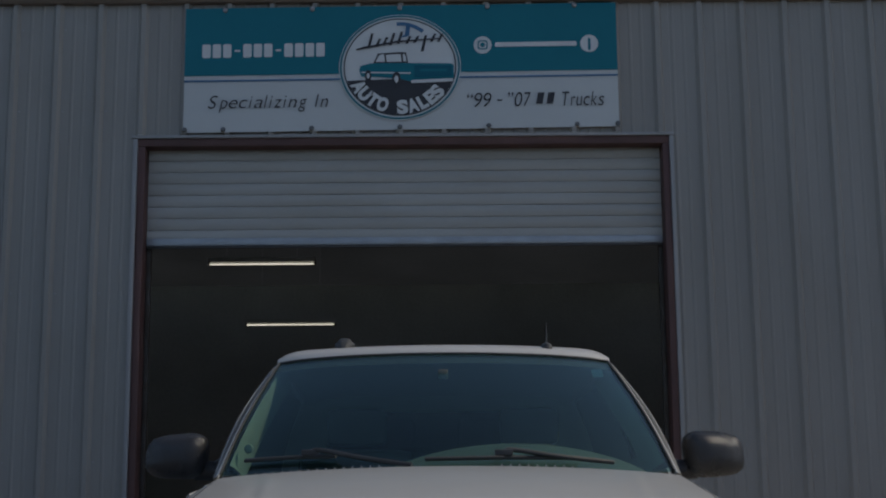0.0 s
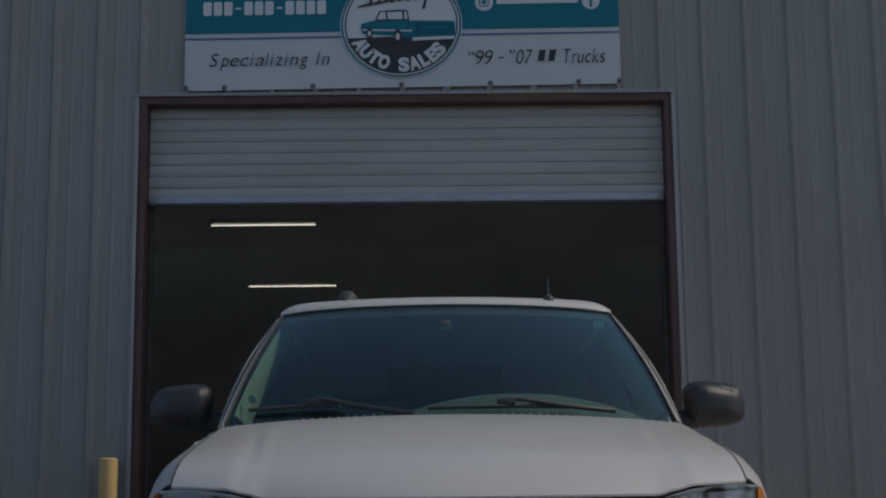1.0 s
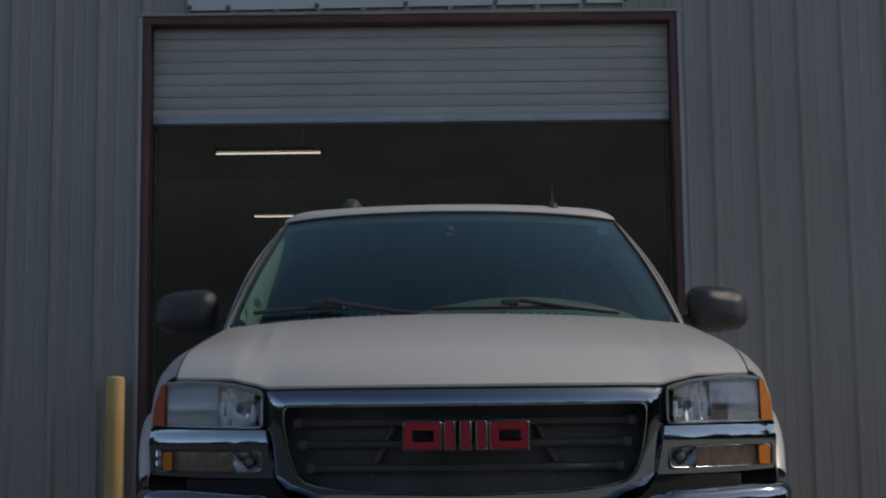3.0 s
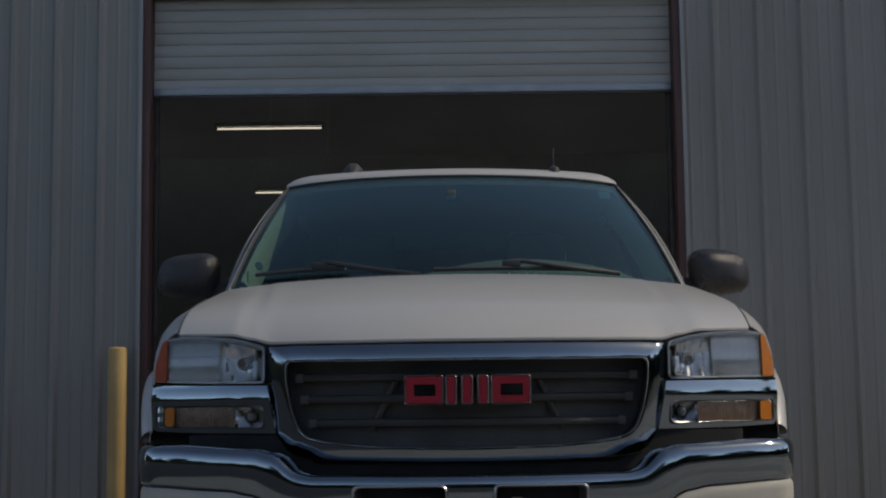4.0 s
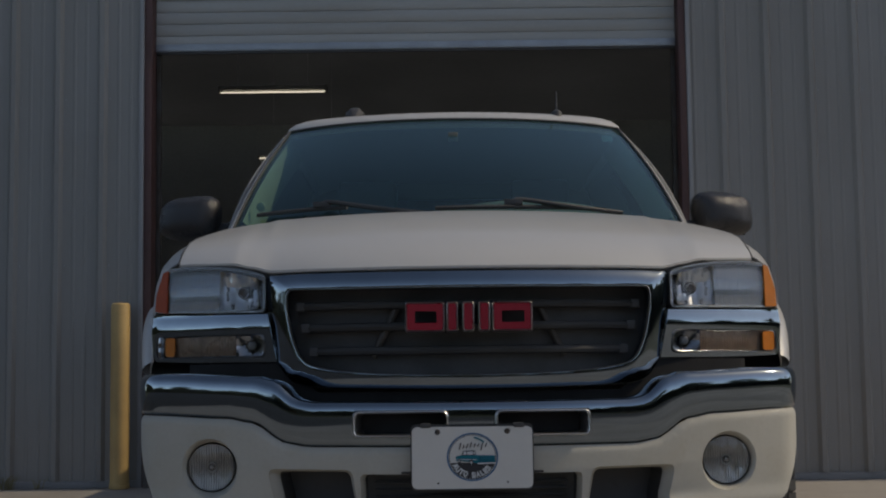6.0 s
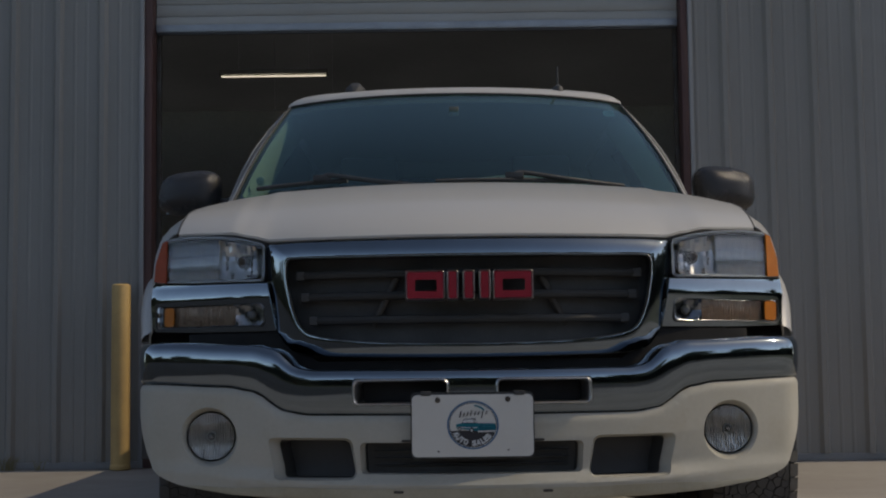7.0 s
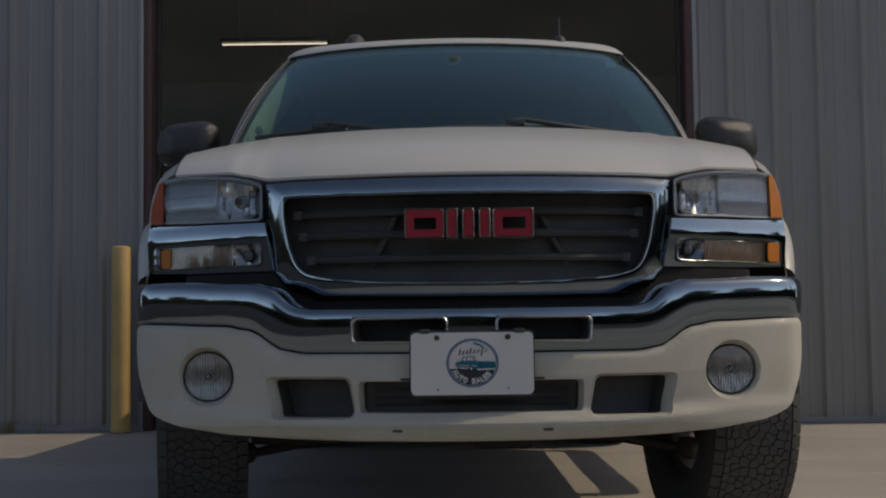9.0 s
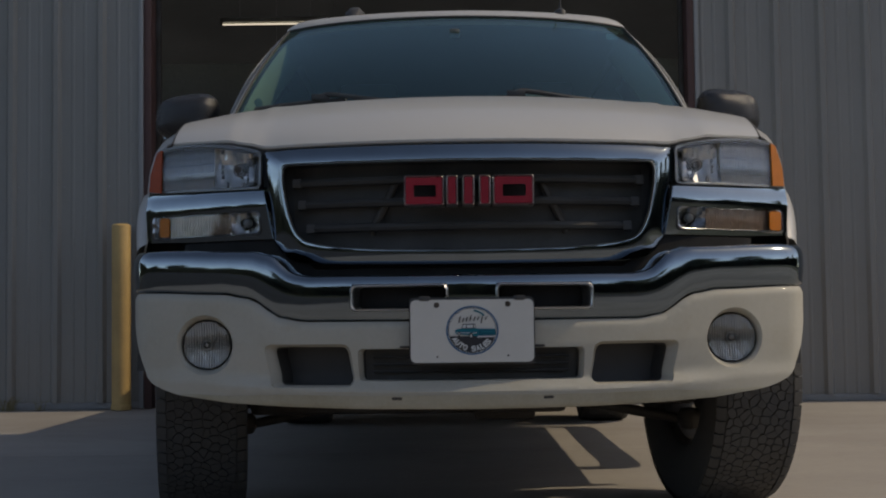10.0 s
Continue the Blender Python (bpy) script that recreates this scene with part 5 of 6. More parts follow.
# cab sides, doors and back
BODY = [(0.40, 0.925), (0.46, 0.938), (0.6, 0.955), (0.8, 0.964), (0.95, 0.962), (1.08, 0.952), (1.18, 0.918), (1.24, 0.872), (1.27, 0.856)]
def side_x(z):
    return lerp_table(BODY, z)
def upper_x(z):
    return 0.852 - (z - 1.27) * 0.295 + 0.024 * math.sin(math.pi * min(max((z - 1.25) / 0.5, 0), 1))
for sg in BOTH:
    for nm, y0, y1 in (("door", 1.508, 2.92), ("rear_door", 2.928, 3.60), ("cab_corner", 3.608, 4.06)):
        d = part(nm, sheet([(y0, 0.46), (y1, 0.46), (y1, 1.23), (y0 + 0.35, 1.225), (y0, 1.185)], lambda y, z: (sg * side_x(z), y, z), du=0.3, dv=0.07, thick=-0.02 * sg), M_PAINT, truck, angle=50)
        if nm != "cab_corner":
            part("handle", box(*sorted((sg * 0.952, sg * 0.978)), y1 - 0.24, y1 - 0.06, 1.055, 1.09, 0.006), M_BLACK, d, "black door handle")
    win = part("side_window", sheet([(1.78, 1.285), (2.42, 1.705), (3.86, 1.705), (3.98, 1.285)], lambda y, z: (sg * (upper_x(z) - 0.006), y, z), du=0.3, dv=0.15, thick=0.004), M_PRIVACY, truck, "dark side glass")
    win.visible_shadow = False
    part("window_surround", sheet([(1.84, 1.236), (2.47, 1.715), (2.56, 1.752), (4.0, 1.765), (4.06, 1.236)], lambda y, z: (sg * upper_x(z), y, z), [[(1.95, 1.29), (2.48, 1.70), (2.88, 1.70), (2.88, 1.29)], [(2.97, 1.29), (2.97, 1.70), (3.85, 1.70), (3.95, 1.29)]], 0.3, 0.1, -0.02 * sg), M_PAINT, truck)
    part("cowl_side", box(*sorted((sg * 0.78, sg * 0.86)), 1.34, 1.70, 1.05, 1.225, 0.02), M_PAINT, truck)
part("cab_back", sheet([(-0.90, 0.50), (0.90, 0.50), (0.89, 1.27), (0.72, 1.775), (-0.72, 1.775), (-0.89, 1.27)], lambda x, z: (x, 4.055 - max(0, z - 1.25) * 0.12, z), [[(-0.62, 1.33), (0.62, 1.33), (0.56, 1.66), (-0.56, 1.66)]], 0.2, 0.2, 0.03), M_PAINT, truck)
rw = part("rear_window", sheet([(-0.63, 1.325), (0.63, 1.325), (0.57, 1.665), (-0.57, 1.665)], lambda x, z: (x, 4.05 - max(0, z - 1.25) * 0.12, z), du=0, dv=0, thick=0.004), M_PRIVACY, truck, "dark rear glass")
rw.visible_shadow = False

# cowl between hood and glass
part("cowl", loft([[(x, 1.22 + 0.2 * x * x, 1.215), (x, 1.27 + 0.22 * x * x, 1.236 - 0.03 * x * x), (x, 1.33 + 0.30 * x * x, 1.244), (x, 1.39 + 0.32 * x * x, 1.256)] for x in np.linspace(-0.82, 0.82, 33)], thick=0.004), M_BLACK, truck, "black plastic cowl under the glass")
for a, b in ((-0.77, -0.23), (0.18, 0.44)):
    x = a
    while x < b:
        part("cowl_tooth", box(x - 0.0022, x + 0.0022, 1.272 + 0.2 * x * x, 1.300 + 0.2 * x * x, 1.255 - 0.05 * x * x, 1.287 - 0.055 * x * x, 0.001), M_TRIM, truck)
        x += 0.031

# wipers lying on the glass
def on_glass(x, z, d):
    v = (z - 1.248) / 0.515
    u = x / (0.835 - 0.145 * v)
    return glass_pt(u, v, d)
for x_end, x_piv, z_piv, x_a, z_a, x_b, z_b in ((-0.13, -0.490, 1.312, -0.740, 1.290, -0.40, 1.308), (0.59, 0.195, 1.308, -0.085, 1.296, 0.465, 1.294)):
    bm = bmesh.new()
    add_tube(bm, smooth_line([on_glass(x_end, 1.262, 0.03), on_glass((x_end + x_piv) / 2, (1.268 + z_piv) / 2, 0.03), on_glass(x_piv + 0.03, z_piv + 0.004, 0.034), on_glass(x_piv, z_piv, 0.028)], 5), 0.009, 8)
    wp = part("wiper", bm, M_BLACK, truck, "black wiper parked low on the glass")
    bm = bmesh.new()
    add_tube(bm, [on_glass(x_a + (x_b - x_a) * t, z_a + (z_b - z_a) * t + 0.004 * math.sin(math.pi * t), 0.016) for t in np.linspace(0, 1, 9)], 0.008, 6)
    part("blade", bm, M_SEAL, wp)
    x, y, z = on_glass(x_piv, z_piv, 0.028)
    part("clip", box(x - 0.035, x + 0.03, y - 0.012, y + 0.012, z - 0.012, z + 0.010, 0.004), M_BLACK, wp)

# roof antenna and low shark fin
bm = bmesh.new()
add_tube(bm, [(0.432, 2.285, 1.79), (0.432, 2.285, 1.815), (0.432, 2.29, 1.822), (0.432, 2.29, 1.828), (0.432, 2.292, 1.906)], [0.027, 0.022, 0.012, 0.004, 0.0025], 12)
part("antenna", bm, M_BLACK, truck, "short black roof antenna")
bm = bmesh.new()
rings = []
for t, w_, h_ in ((0, 0.012, 0.004), (0.03, 0.038, 0.026), (0.07, 0.045, 0.042), (0.12, 0.045, 0.046), (0.16, 0.036, 0.035), (0.18, 0.012, 0.006)):
    w_, h_ = 1.45 * w_, 1.35 * h_
    rings.append([(-0.421 + 0.62 * w_ * math.copysign(abs(math.cos(a)) ** 0.6, math.cos(a)) * (1.05 if math.sin(a) < 0.5 else 0.78), 2.30 + t, 1.798 + h_ * max(0, math.sin(a)) ** 0.5 + 0.006) for a in np.linspace(-0.2, math.pi + 0.2, 14)])
add_loft(bm, rings, caps=True)
part("antenna_pod", bm, M_BLACK, truck, "black moulded roof pod")

# door mirrors
def mirror(sg, x0, x1, z0, z1):
    cx, cz, a, c = (x0 + x1) / 2, (z0 + z1) / 2, (x1 - x0) / 2, (z1 - z0) / 2
    bm = bmesh.new()
    rings = []
    shell = [(r_, -0.088 * (1 - r_ ** 2.6) ** 0.5) for r_ in (0.03, 0.2, 0.38, 0.54, 0.68, 0.79, 0.88, 0.94, 0.98, 1.0)] + [(1.0, 0.03), (0.985, 0.055), (0.95, 0.065)]
    for r_, yy in shell:
        ring = []
        for j in range(36):
            th = 2 * math.pi * j / 36
            ct, st = math.cos(th), math.sin(th)
            px, pz = math.copysign(abs(ct) ** 0.60, ct), math.copysign(abs(st) ** 0.60, st)
            ring.append((cx + a * px * r_ - 0.008 * sg * pz * r_, 2.02 + yy + 0.022 * sg * px * r_, cz + c * pz * r_ * (1 - 0.10 * sg * px * r_)))
        rings.append(ring)
    add_loft(bm, rings, closed=True, caps=True)
    sh = part("mirror", bm, M_MIRROR, truck, "black plastic door mirror", 70)
    inner = x0 if sg > 0 else x1
    bm = bmesh.new()
    add_tube(bm, [(inner + sg * 0.05, 2.03, z0 + 0.035), (inner - sg * 0.02, 2.03, z0 + 0.03), (sg * 0.875, 2.02, z0 + 0.035)], [0.042, 0.040, 0.048], 12)
    part("arm", bm, M_MIRROR, sh)
    part("mirror_glass", box(cx - a * 0.86, cx + a * 0.86, 2.093, 2.097, cz - c * 0.84, cz + c * 0.84), M_CHROME, sh)
mirror(1, 0.942, 1.186, 1.254, 1.435)
mirror(-1, -1.187, -0.938, 1.264, 1.440)

# cabin
part("dashboard", loft([[(x, 1.50 + 0.2 * x * x + dy, z) for dy, z in ((-0.2, 1.245), (0.0, 1.262), (0.16, 1.258), (0.24, 1.21), (0.27, 1.02), (0.2, 0.85))] for x in np.linspace(-0.78, 0.78, 17)]), M_DASH, truck, "grey dashboard")
part("dash_pad", loft([[(x, y + 0.10 * abs(x - 0.25), 1.235 + 0.145 * max(0.0, 1 - ((x - 0.25) / 0.54) ** 2) ** 0.7 * k - 0.02 * (1 - k)) for y, k in ((1.52, 0.0), (1.56, 0.55), (1.62, 0.82), (1.70, 0.96), (1.78, 1.0), (1.84, 0.93), (1.88, 0.6), (1.89, 0.1))] for x in np.linspace(-0.29, 0.785, 25)]), M_DASH, truck, "pale greenish instrument hood", 60)
bm = bmesh.new()
add_tube(bm, [(0.37 + 0.185 * math.cos(a), 1.93 - 0.06 * math.sin(a), 1.20 + 0.17 * math.sin(a)) for a in np.linspace(0, 2 * math.pi, 33)], 0.014, 8, False)
part("steering_wheel", bm, M_SEAT, truck)
for x in (-0.38, 0.38):
    st_ = part("seat", box(x - 0.25, x + 0.25, 2.55, 2.72, 0.80, 1.40, 0.06), M_SEAT, truck, "dark cloth seat")
    part("headrest", box(x - 0.13, x + 0.13, 2.60, 2.70, 1.42, 1.58, 0.035), M_SEAT, st_)
    part("cushion", box(x - 0.26, x + 0.26, 2.10, 2.58, 0.72, 0.86, 0.05), M_SEAT, st_)
part("rear_seat", box(-0.65, 0.65, 3.45, 3.62, 0.75, 1.38, 0.06), M_SEAT, truck)
part("cabin_floor", box(-0.86, 0.86, 1.45, 4.03, 0.47, 0.54, 0.01), M_SEAT, truck)
part("firewall", box(-0.80, 0.80, 1.38, 1.44, 0.5, 1.24, 0.01), M_SEAT, truck)
rv = part("mirror_mount", box(-0.030, 0.010, 1.985, 2.0, 1.645, 1.685, 0.006), M_DASH, truck, "bare black mirror mount on the glass")
for x in (-0.022, -0.004):
    part("mount_screw", box(x, x + 0.006, 1.978, 1.986, 1.65, 1.658, 0.002), M_CHROME_DULL, rv)
xs_, ys_, zs_ = glass_pt(0.885, 0.88, -0.012)
part("sticker", sheet([(-0.022, -0.02), (0.022, -0.02), (0.022, 0.02), (-0.022, 0.02)], lambda a, b: (xs_ + a, ys_ + b * 1.6, zs_ + b * 0.9), du=0, dv=0, thick=0.001), mat("blue_sticker", (0.02, 0.12, 0.17), 0.6), ws, "small blue sticker")
px_, py_, pz_ = glass_pt(-0.955, 0.26, -0.03)
part("pillar_knob", lathe([(0.0, -0.012), (0.014, -0.010), (0.018, 0.0), (0.018, 0.01)], "y", 18, (px_ + 0.02, py_, pz_)), M_TRIM_IN, truck)

# bed
for sg in BOTH:
    ra = [(4.615 + 0.46 * math.cos(radians(a)), 0.42 + 0.46 * math.sin(radians(a))) for a in range(0, 181, 12)]
    part("bed_side", sheet([(4.085, 0.46), (4.085, 1.225), (6.17, 1.235), (6.17, 0.50), (4.615 + 0.46, 0.46)] + ra[1:-1] + [(4.155, 0.46)], lambda y, z: (sg * (side_x(z) if z < 1.1 else 0.948 - 0.03 * max(0, z - 1.19) / 0.04), y, z), du=0.15, dv=0.08, thick=-0.03 * sg), M_PAINT, truck, angle=45)
    part("bed_rail", box(*sorted((sg * 0.84, sg * 0.945)), 4.09, 6.17, 1.215, 1.24, 0.008), M_BLACK, truck)
for sg in BOTH:
    part("wheelhouse", box(*sorted((sg * 0.60, sg * 0.935)), 4.13, 5.12, 0.762, 0.97, 0.05), M_PAINT, truck)
part("bed_floor", box(-0.90, 0.90, 4.09, 6.16, 0.72, 0.76, 0.01), M_PAINT, truck)
part("bed_front", box(-0.90, 0.90, 4.085, 4.12, 0.72, 1.225, 0.01), M_PAINT, truck)
part("tailgate", box(-0.85, 0.85, 6.13, 6.175, 0.72, 1.23, 0.012), M_PAINT, truck)
part("rear_bumper", box(-0.93, 0.93, 6.19, 6.36, 0.50, 0.70, 0.03), M_CHROME, truck)

# chassis
for sg in BOTH:
    part("frame_rail", box(*sorted((sg * 0.40, sg * 0.50)), 0.36, 6.1, 0.40, 0.53, 0.012), M_STEEL, truck)
    bm = bmesh.new()
    add_tube(bm, [(sg * 0.36, 0.90, 0.33), (sg * 0.66, 0.94, 0.30)], [0.045, 0.032], 10)
    add_tube(bm, [(sg * 0.36, 1.06, 0.33), (sg * 0.66, 0.98, 0.30)], [0.045, 0.032], 10)
    part("control_arm", bm, M_STEEL, truck)
    part("knuckle", box(*sorted((sg * 0.62, sg * 0.72)), 0.90, 1.04, 0.27, 0.52, 0.025), M_STEEL, truck)
    bm = bmesh.new()
    add_tube(bm, smooth_line([(sg * 0.45, 2.10, 0.42), (sg * 0.75, 2.05, 0.37), (sg * 0.99, 2.04, 0.362), (sg * 1.05, 2.16, 0.36), (sg * 1.05, 2.8, 0.36), (sg * 1.05, 3.4, 0.36), (sg * 1.05, 4.0, 0.36), (sg * 0.99, 4.08, 0.362), (sg * 0.72, 4.05, 0.38), (sg * 0.45, 3.98, 0.43)], 5), 0.055, 14)
    part("side_step", bm, M_BLACK, truck, "black tubular side step")
    part("rocker", box(*sorted((sg * 0.80, sg * 0.93)), 1.48, 4.08, 0.405, 0.56, 0.015), M_PAINT, truck)
for sg in BOTH:
    bm = bmesh.new()
    add_tube(bm, [(sg * 0.34, 0.95, 0.285), (sg * 0.60, 0.94, 0.235), (sg * 0.70, 0.93, 0.215)], [0.018, 0.016, 0.014], 10)
    tie = part("tie_rod", bm, M_STEEL, truck, "rusty steering rod")
    part("ball_joint", lathe([(0.0, -0.035), (0.026, -0.030), (0.040, -0.010), (0.040, 0.012), (0.028, 0.032), (0.0, 0.036)], "z", 18, (sg * 0.695, 0.925, 0.222)), M_STEEL, tie)
part("cross_member", box(-0.66, 0.30, 0.78, 1.08, 0.256, 0.42, 0.02), M_STEEL, truck)
part("oil_pan", box(-0.20, 0.22, 0.85, 1.30, 0.27, 0.44, 0.04), M_STEEL, truck)
part("transmission", box(-0.20, 0.20, 1.3, 2.4, 0.32, 0.55, 0.08), M_STEEL, truck)
part("tow_bracket", box(0.02, 0.21, 0.85, 1.12, 0.230, 0.30, 0.02), M_STEEL, truck)
part("skid_plate", loft([[(x, 0.34, 0.33), (x, 0.50, 0.325), (x, 0.80, 0.36)] for x in np.linspace(-0.40, 0.40, 5)], thick=0.006), M_BLACK, truck)
bm = bmesh.new()
add_tube(bm, [(-0.75, 4.615, 0.385), (0.75, 4.615, 0.385)], 0.045, 12)
part("rear_axle", bm, M_STEEL, truck)
bm = bmesh.new()
add_tube(bm, [(-0.28, 2.0, 0.40), (-0.28, 3.0, 0.40), (-0.28, 4.3, 0.45)], [0.035, 0.09, 0.04], 12)
part("exhaust", bm, M_STEEL, truck)

# wheels: chunky all-terrain tyres on alloy rims
def tyre_mesh():
    bm = bmesh.new()
    R = R_TYRE - 0.007
    half = [(0.222, 0.104), (0.232, 0.116), (0.255, 0.126), (0.300, 0.134), (0.345, 0.133), (R - 0.018, 0.128), (R - 0.004, 0.116), (R, 0.100), (R, 0.03)]
    prof_t = [(r_, -w_) for r_, w_ in half] + [(r_, w_) for r_, w_ in half[::-1]]
    n = 72
    rings = [[(w_, r_ * math.cos(2 * math.pi * k / n), r_ * math.sin(2 * math.pi * k / n)) for r_, w_ in prof_t] for k in range(n + 1)]
    add_loft(bm, rings)
    bmesh.ops.remove_doubles(bm, verts=bm.verts, dist=1e-5)
    return bm

def tread_mesh():
    bm = bmesh.new()
    rnd = random.Random(5)
    m = 60
    def place(w_, ang, h):
        r_ = R_TYRE - 0.007 + h
        a = abs(w_)
        if a > 0.104:
            r_ -= (a - 0.104) ** 2 * 14
        return (w_, r_ * math.cos(ang), r_ * math.sin(ang))
    dth = 2 * math.pi / m
    def block(shape, top):
        c_, d_ = sum(p[0] for p in shape) / len(shape), sum(p[1] for p in shape) / len(shape)
        lo = [bm.verts.new(place(w_, v_ / R_TYRE, 0.0)) for w_, v_ in shape]
        hi = [bm.verts.new(place(c_ + (w_ - c_) * 0.97, (d_ + (v_ - d_) * 0.97) / R_TYRE, top)) for w_, v_ in shape]
        for i in range(len(shape)):
            j = (i + 1) % len(shape)
            bm.faces.new((lo[i], lo[j], hi[j], hi[i]))
        bm.faces.new(hi)
    # shoulder lugs
    arc = dth * R_TYRE
    for side in (-1, 1):
        for k in range(m):
            v0, v1 = (k + 0.06) * arc, (k + 0.94) * arc
            block([(side * w_, v_) for w_, v_ in ((0.101, v0), (0.116, v0 + 0.003), (0.129, v0), (0.129, v1), (0.116, v1 + 0.003), (0.101, v1))], 0.0066)
    # interlocking cells between them
    n_u, ring = 92, 2 * math.pi * R_TYRE
    seeds = {}
    for i in range(-1, 9):
        for k in range(n_u):
            seeds[i, k] = ((i - 3.5) * 0.0262 + 0.020 * (rnd.random() - 0.5), (k + (0.5 if i % 2 else 0.0) + 0.85 * (rnd.random() - 0.5)) * ring / n_u)
    for i in range(0, 8):
        for k in range(n_u):
            cx, cy = seeds[i, k]
            poly = [(cx - 0.06, cy - 0.08), (cx + 0.06, cy - 0.08), (cx + 0.06, cy + 0.08), (cx - 0.06, cy + 0.08)]
            for di in (-1, 0, 1):
                for dk in (-2, -1, 0, 1, 2):
                    if (di, dk) == (0, 0):
                        continue
                    ox, oy = seeds[i + di, (k + dk) % n_u]
                    oy += ring * ((k + dk) // n_u)
                    mx, my, nx, ny = (cx + ox) / 2, (cy + oy) / 2, ox - cx, oy - cy
                    ln = math.hypot(nx, ny)
                    lim = (mx * nx + my * ny) / ln - 0.0008
                    cut = []
                    for p, q in zip(poly, poly[1:] + poly[:1]):
                        dp, dq = (p[0] * nx + p[1] * ny) / ln - lim, (q[0] * nx + q[1] * ny) / ln - lim
                        if dp <= 0:
                            cut.append(p)
                        if dp * dq < 0:
                            f = dp / (dp - dq)
                            cut.append((p[0] + (q[0] - p[0]) * f, p[1] + (q[1] - p[1]) * f))
                    poly = cut
                    if len(poly) < 3:
                        break
                if len(poly) < 3:
                    break
            poly = [(min(max(w_, -0.098), 0.098), v_) for w_, v_ in poly]
            if len(poly) >= 3:
                poly = corners(poly, 0.0028, 1)
                block(poly, 0.0060 + 0.0010 * rnd.random())
    return bm

def rim_mesh():
    bm = lathe([(0.225, -0.10), (0.232, -0.105), (0.222, -0.095), (0.205, -0.085), (0.200, 0.0), (0.205, 0.075), (0.222, 0.095), (0.233, 0.105), (0.226, 0.108)], "x", 48)
    return bm
def spoke_mesh(k):
    a = 2 * math.pi * k / 6
    bm = bmesh.new()
    add_tube(bm, [(0.055, 0.05 * math.cos(a), 0.05 * math.sin(a)), (0.062, 0.13 * math.cos(a), 0.13 * math.sin(a)), (0.052, 0.21 * math.cos(a), 0.21 * math.sin(a))], [0.034, 0.026, 0.032], 8)
    return bm
rim0 = part("wheel", rim_mesh(), M_RIM, truck, "alloy wheel with a chunky all-terrain tyre")
tyre0 = part("tyre", tyre_mesh(), M_RUBBER, rim0, "black all-terrain tyre with zigzag tread blocks", 30)
tread0 = tagged(part("tread", tread_mesh(), M_RUBBER, tyre0, "irregular rubber tread blocks", 30), kind="stuff")
disc0 = part("brake_disc", lathe([(0.03, -0.03), (0.155, -0.03), (0.16, -0.02), (0.155, -0.01), (0.03, -0.01)], "x", 32), M_STEEL, rim0)
cap0 = part("hub_cap", lathe([(0.0, 0.086), (0.04, 0.085), (0.065, 0.075), (0.07, 0.02)], "x", 20), M_RIM, rim0)
spokes0 = [part("spoke", spoke_mesh(k), M_RIM, rim0) for k in range(6)]
hub0 = part("hub", lathe([(0.0, -0.09), (0.05, -0.085), (0.06, -0.03), (0.06, 0.02)], "x", 20), M_STEEL, rim0)
STEER = 8.3
rim0.matrix_basis = pose(0.784, AX_Y, AX_Z, 0, 0, STEER)
for m in (pose(-0.828, AX_Y, AX_Z, 0, 0, 180 + STEER), pose(0.835, 4.615, AX_Z + 0.030), pose(-0.832, 4.615, AX_Z + 0.030, 0, 0, 180)):
    r2 = again("wheel", rim0, m, truck, "alloy wheel with a chunky all-terrain tyre")
    for o in (tyre0, disc0, hub0, cap0, *spokes0):
        o2 = again(o.name.split(".")[0], o, Matrix.Identity(4), r2)
        if o is tyre0:
            tagged(again("tread", tread0, Matrix.Identity(4), o2), kind="stuff")

truck.matrix_basis = pose(0, 0, 0, 0, 0, 0.56)

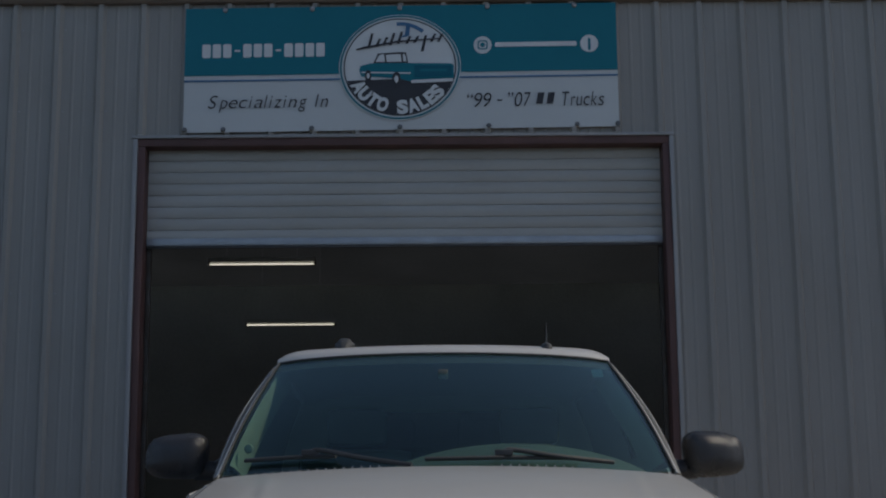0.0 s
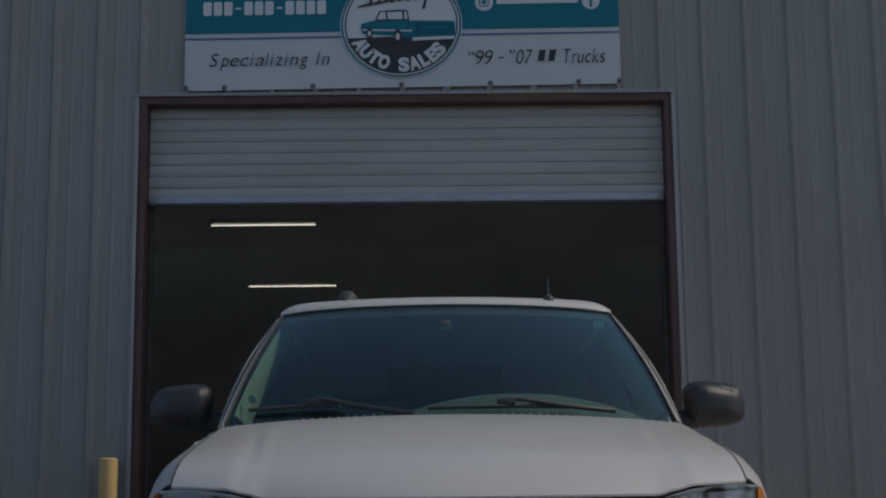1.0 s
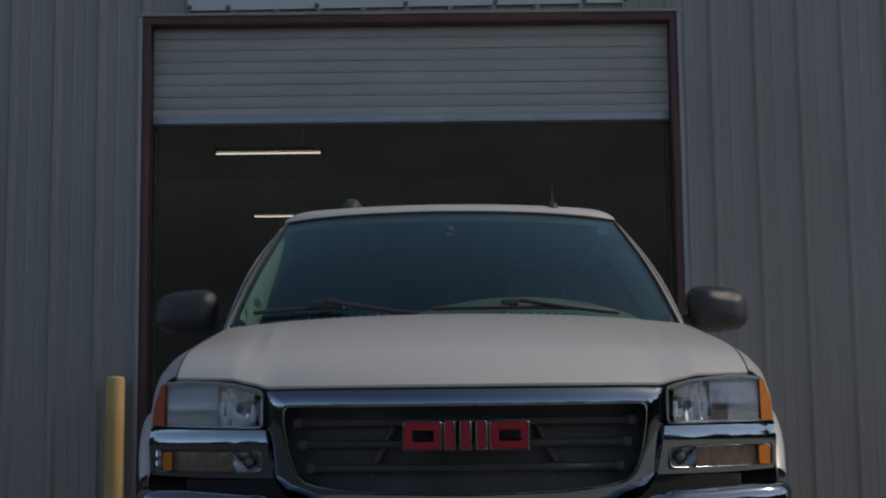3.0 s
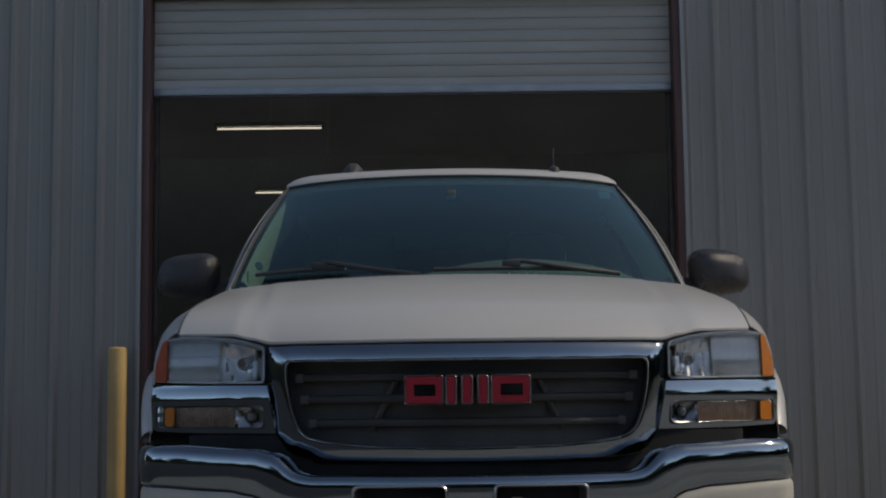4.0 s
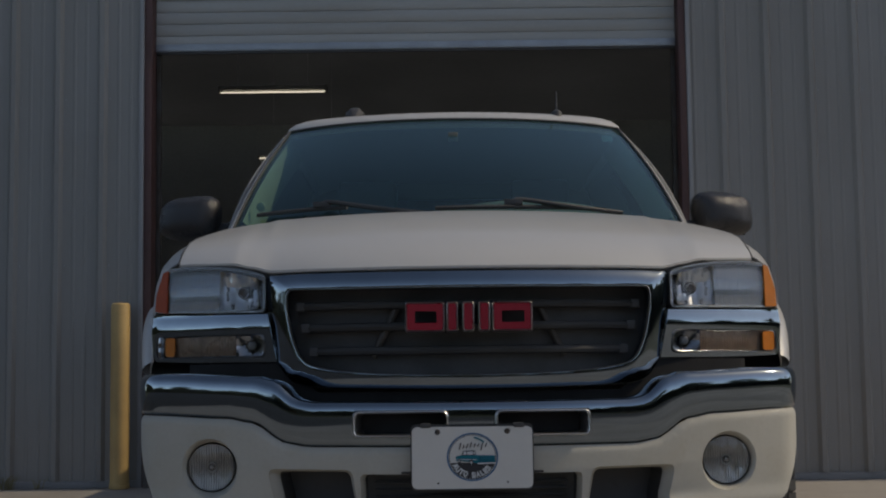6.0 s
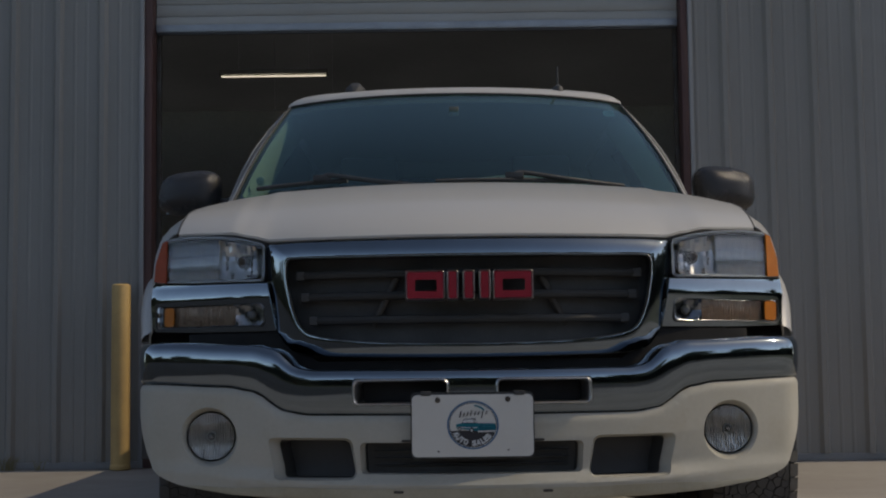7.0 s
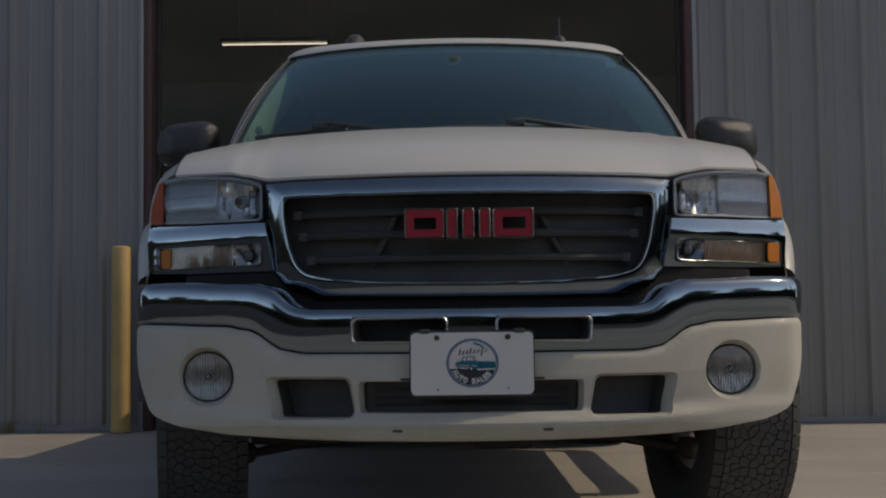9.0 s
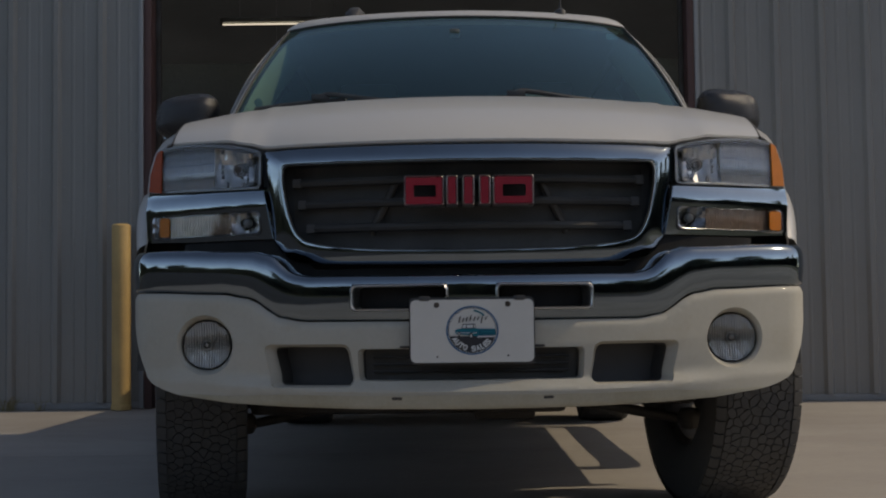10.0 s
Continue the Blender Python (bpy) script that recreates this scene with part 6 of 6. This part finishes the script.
# ---- trees across the yard, behind the camera ----
def tree(seed, height, spread):
    rnd = random.Random(seed)
    e = empty("tree", pose(0, 0, -0.14))
    bm = bmesh.new()
    add_tube(bm, [(0, 0, 0), (0.05, 0.03, height * 0.2), (-0.04, 0.06, height * 0.42), (0.05, 0.0, height * 0.75)], [0.2, 0.16, 0.12, 0.04], 9)
    tips = []
    for k in range(9):
        a, h0 = k * 2.4 + rnd.random(), height * (0.26 + 0.05 * k)
        out = spread * (0.55 + 0.4 * rnd.random()) * (1 - 0.045 * k)
        tip = Vector((out * math.cos(a), out * math.sin(a), min(height * 0.96, h0 + height * (0.16 + 0.18 * rnd.random()))))
        mid = Vector((tip.x * 0.5, tip.y * 0.5, (h0 + tip.z) / 2 + 0.2))
        add_tube(bm, [(0, 0, h0), mid, tip], [0.08, 0.05, 0.015], 6)
        tips += [tip, mid.lerp(tip, 0.5)]
    part("trunk", bm, M_BARK, e)
    tips.append(Vector((0, 0, height * 0.92)))
    vs, fs = [], []
    for t in tips:
        rad = spread * (0.34 + 0.22 * rnd.random())
        for _ in range(420):
            d = Vector((rnd.gauss(0, 1), rnd.gauss(0, 1), rnd.gauss(0, 0.75)))
            d = d.normalized() * rad * rnd.random() ** 0.45
            c = t + d
            if c.z < height * 0.2:
                continue
            a = Vector((rnd.gauss(0, 1), rnd.gauss(0, 1), rnd.gauss(0, 1))).normalized()
            b = a.cross(Vector((rnd.gauss(0, 1), rnd.gauss(0, 1), rnd.gauss(0, 1)))).normalized()
            s1, s2 = 0.10 + 0.08 * rnd.random(), 0.06 + 0.04 * rnd.random()
            i = len(vs)
            vs += [c - a * s1, c + b * s2, c + a * s1, c - b * s2]
            fs.append((i, i + 1, i + 2, i + 3))
    me = bpy.data.meshes.new("crown")
    me.from_pydata([tuple(v) for v in vs], [], fs)
    me.materials.append(M_LEAF)
    o = new("crown", me)
    o.parent = e
    return tagged(e, "leafy green tree across the yard, opposite the workshop", "tree", "trees across the yard")
t0, t1 = tree(3, 7.5, 2.6), tree(8, 6.0, 2.3)
spots = [(-24, -34, 0.8, 40), (-15, -38, 0.75, 110), (-9, -40, 0.6, 200), (-2.5, -40, 0.6, 300), (9, -36, 0.9, 20), (15, -33, 1.0, 90), (22, -31, 1.05, 150), (29, -26, 1.0, 250), (34, -18, 1.0, 330), (-40, -16, 0.75, 10), (5.5, -38, 0.8, 170), (-6, -36, 0.6, 15), (0.5, -34, 0.7, 75), (19, -27, 0.85, 215), (26, -21, 0.9, 280), (-12, -38, 0.6, 260), (-19, -38, 0.6, 340), (37, -9, 1.0, 60), (36, 1, 0.95, 140), (-30, -16, 0.75, 30)]
for i, (x, y, s, a) in enumerate(spots):
    src = (t0, t1)[i % 2]
    src.scale = (s, s, s)
    if i < 2:
        src.matrix_basis = pose(x, y, -0.14, 0, 0, a) @ Matrix.Diagonal((s, s, s, 1))
    else:
        copy_thing(src, pose(x, y, -0.14, 0, 0, a))

# ---- far woods, added out of view to cover the bright horizon in the chrome ----
rnd_w = random.Random(21)
vs, fs = [], []
for k in range(38000):
    a = radians(150 + 240 * rnd_w.random())
    side = 1 / (1 + ((math.degrees(a) - 212) / 36) ** 4)
    top = 7.4 - 4.2 * side - 2.6 * min(max(2.5 * math.cos(a), 0.0), 1.0) + 1.2 * noise.noise((math.cos(a) * 9, math.sin(a) * 9, 0.5)) + 1.0 * noise.noise((math.cos(a) * 31, math.sin(a) * 31, 2.5))
    rad = 46 + 5 * rnd_w.random()
    c = Vector((rad * math.cos(a), rad * math.sin(a) * 0.95 + 2, -0.1 + max(0.2, top) * rnd_w.random() ** 0.8))
    p = Vector((rnd_w.gauss(0, 1), rnd_w.gauss(0, 1), rnd_w.gauss(0, 1))).normalized()
    q = p.cross(Vector((rnd_w.gauss(0, 1), rnd_w.gauss(0, 1), rnd_w.gauss(0, 1)))).normalized()
    s1, s2 = 0.45 + 0.30 * rnd_w.random(), 0.33 + 0.2 * rnd_w.random()
    i = len(vs)
    vs += [c - p * s1, c + q * s2, c + p * s1, c - q * s2]
    fs.append((i, i + 1, i + 2, i + 3))
me = bpy.data.meshes.new("woods")
me.from_pydata([tuple(v) for v in vs], [], fs)
me.materials.append(M_LEAF)
tagged(new("woods", me), "unseen low woods added to hide the bright horizon from the chrome", "woods", kind="stuff")

# ---- dry weeds at the foot of the wall ----
def weed(x, y, n, h, seed):
    rnd = random.Random(seed)
    bm = bmesh.new()
    for _ in range(n):
        a, l = rnd.random() * 6.28, h * (0.5 + 0.6 * rnd.random())
        bx, by = x + rnd.gauss(0, 0.03), y + rnd.gauss(0, 0.012)
        dx, dy = math.cos(a) * l * 0.5, math.sin(a) * l * 0.25
        add_tube(bm, [(bx, by, -0.003), (bx + dx * 0.35, by + dy * 0.3, l * 0.6), (bx + dx, by + dy, l * 0.85)], [0.0025, 0.002, 0.0006], 4)
    tagged(part("dry_weed", bm, M_STRAW), "dry straw-coloured weeds at the foot of the wall", "weed", "weeds along the wall")
weed(-3.02, WALL_Y - 0.06, 26, 0.11, 1)
weed(-2.80, WALL_Y - 0.05, 8, 0.08, 2)

# ---- concrete yard in slabs with open joints ----
yard = tagged(part("pavement", box(-3.4, 14, -10.0, WALL_Y + 0.16, -0.138, -0.125), M_EARTH), "pale concrete apron in front of the workshop", "pavement", kind="structure")
xs_j = [-3.4, 3.3, 6.9, 10.5, 14]
ys_j = [-10.0, -6.0, -1.6, 2.81, WALL_Y + 0.165]
for x0, x1 in zip(xs_j, xs_j[1:]):
    for y0, y1 in zip(ys_j, ys_j[1:]):
        sl = part("slab", box(x0 + 0.004, x1 - 0.004, y0 + 0.004, y1 - 0.004, -0.03, 0.0, 0.003), M_CONCRETE, yard)
        for v in sl.data.vertices:
            v.co.z -= FALL * min(max(0.0, WALL_Y - v.co.y), WALL_Y + 6.0)
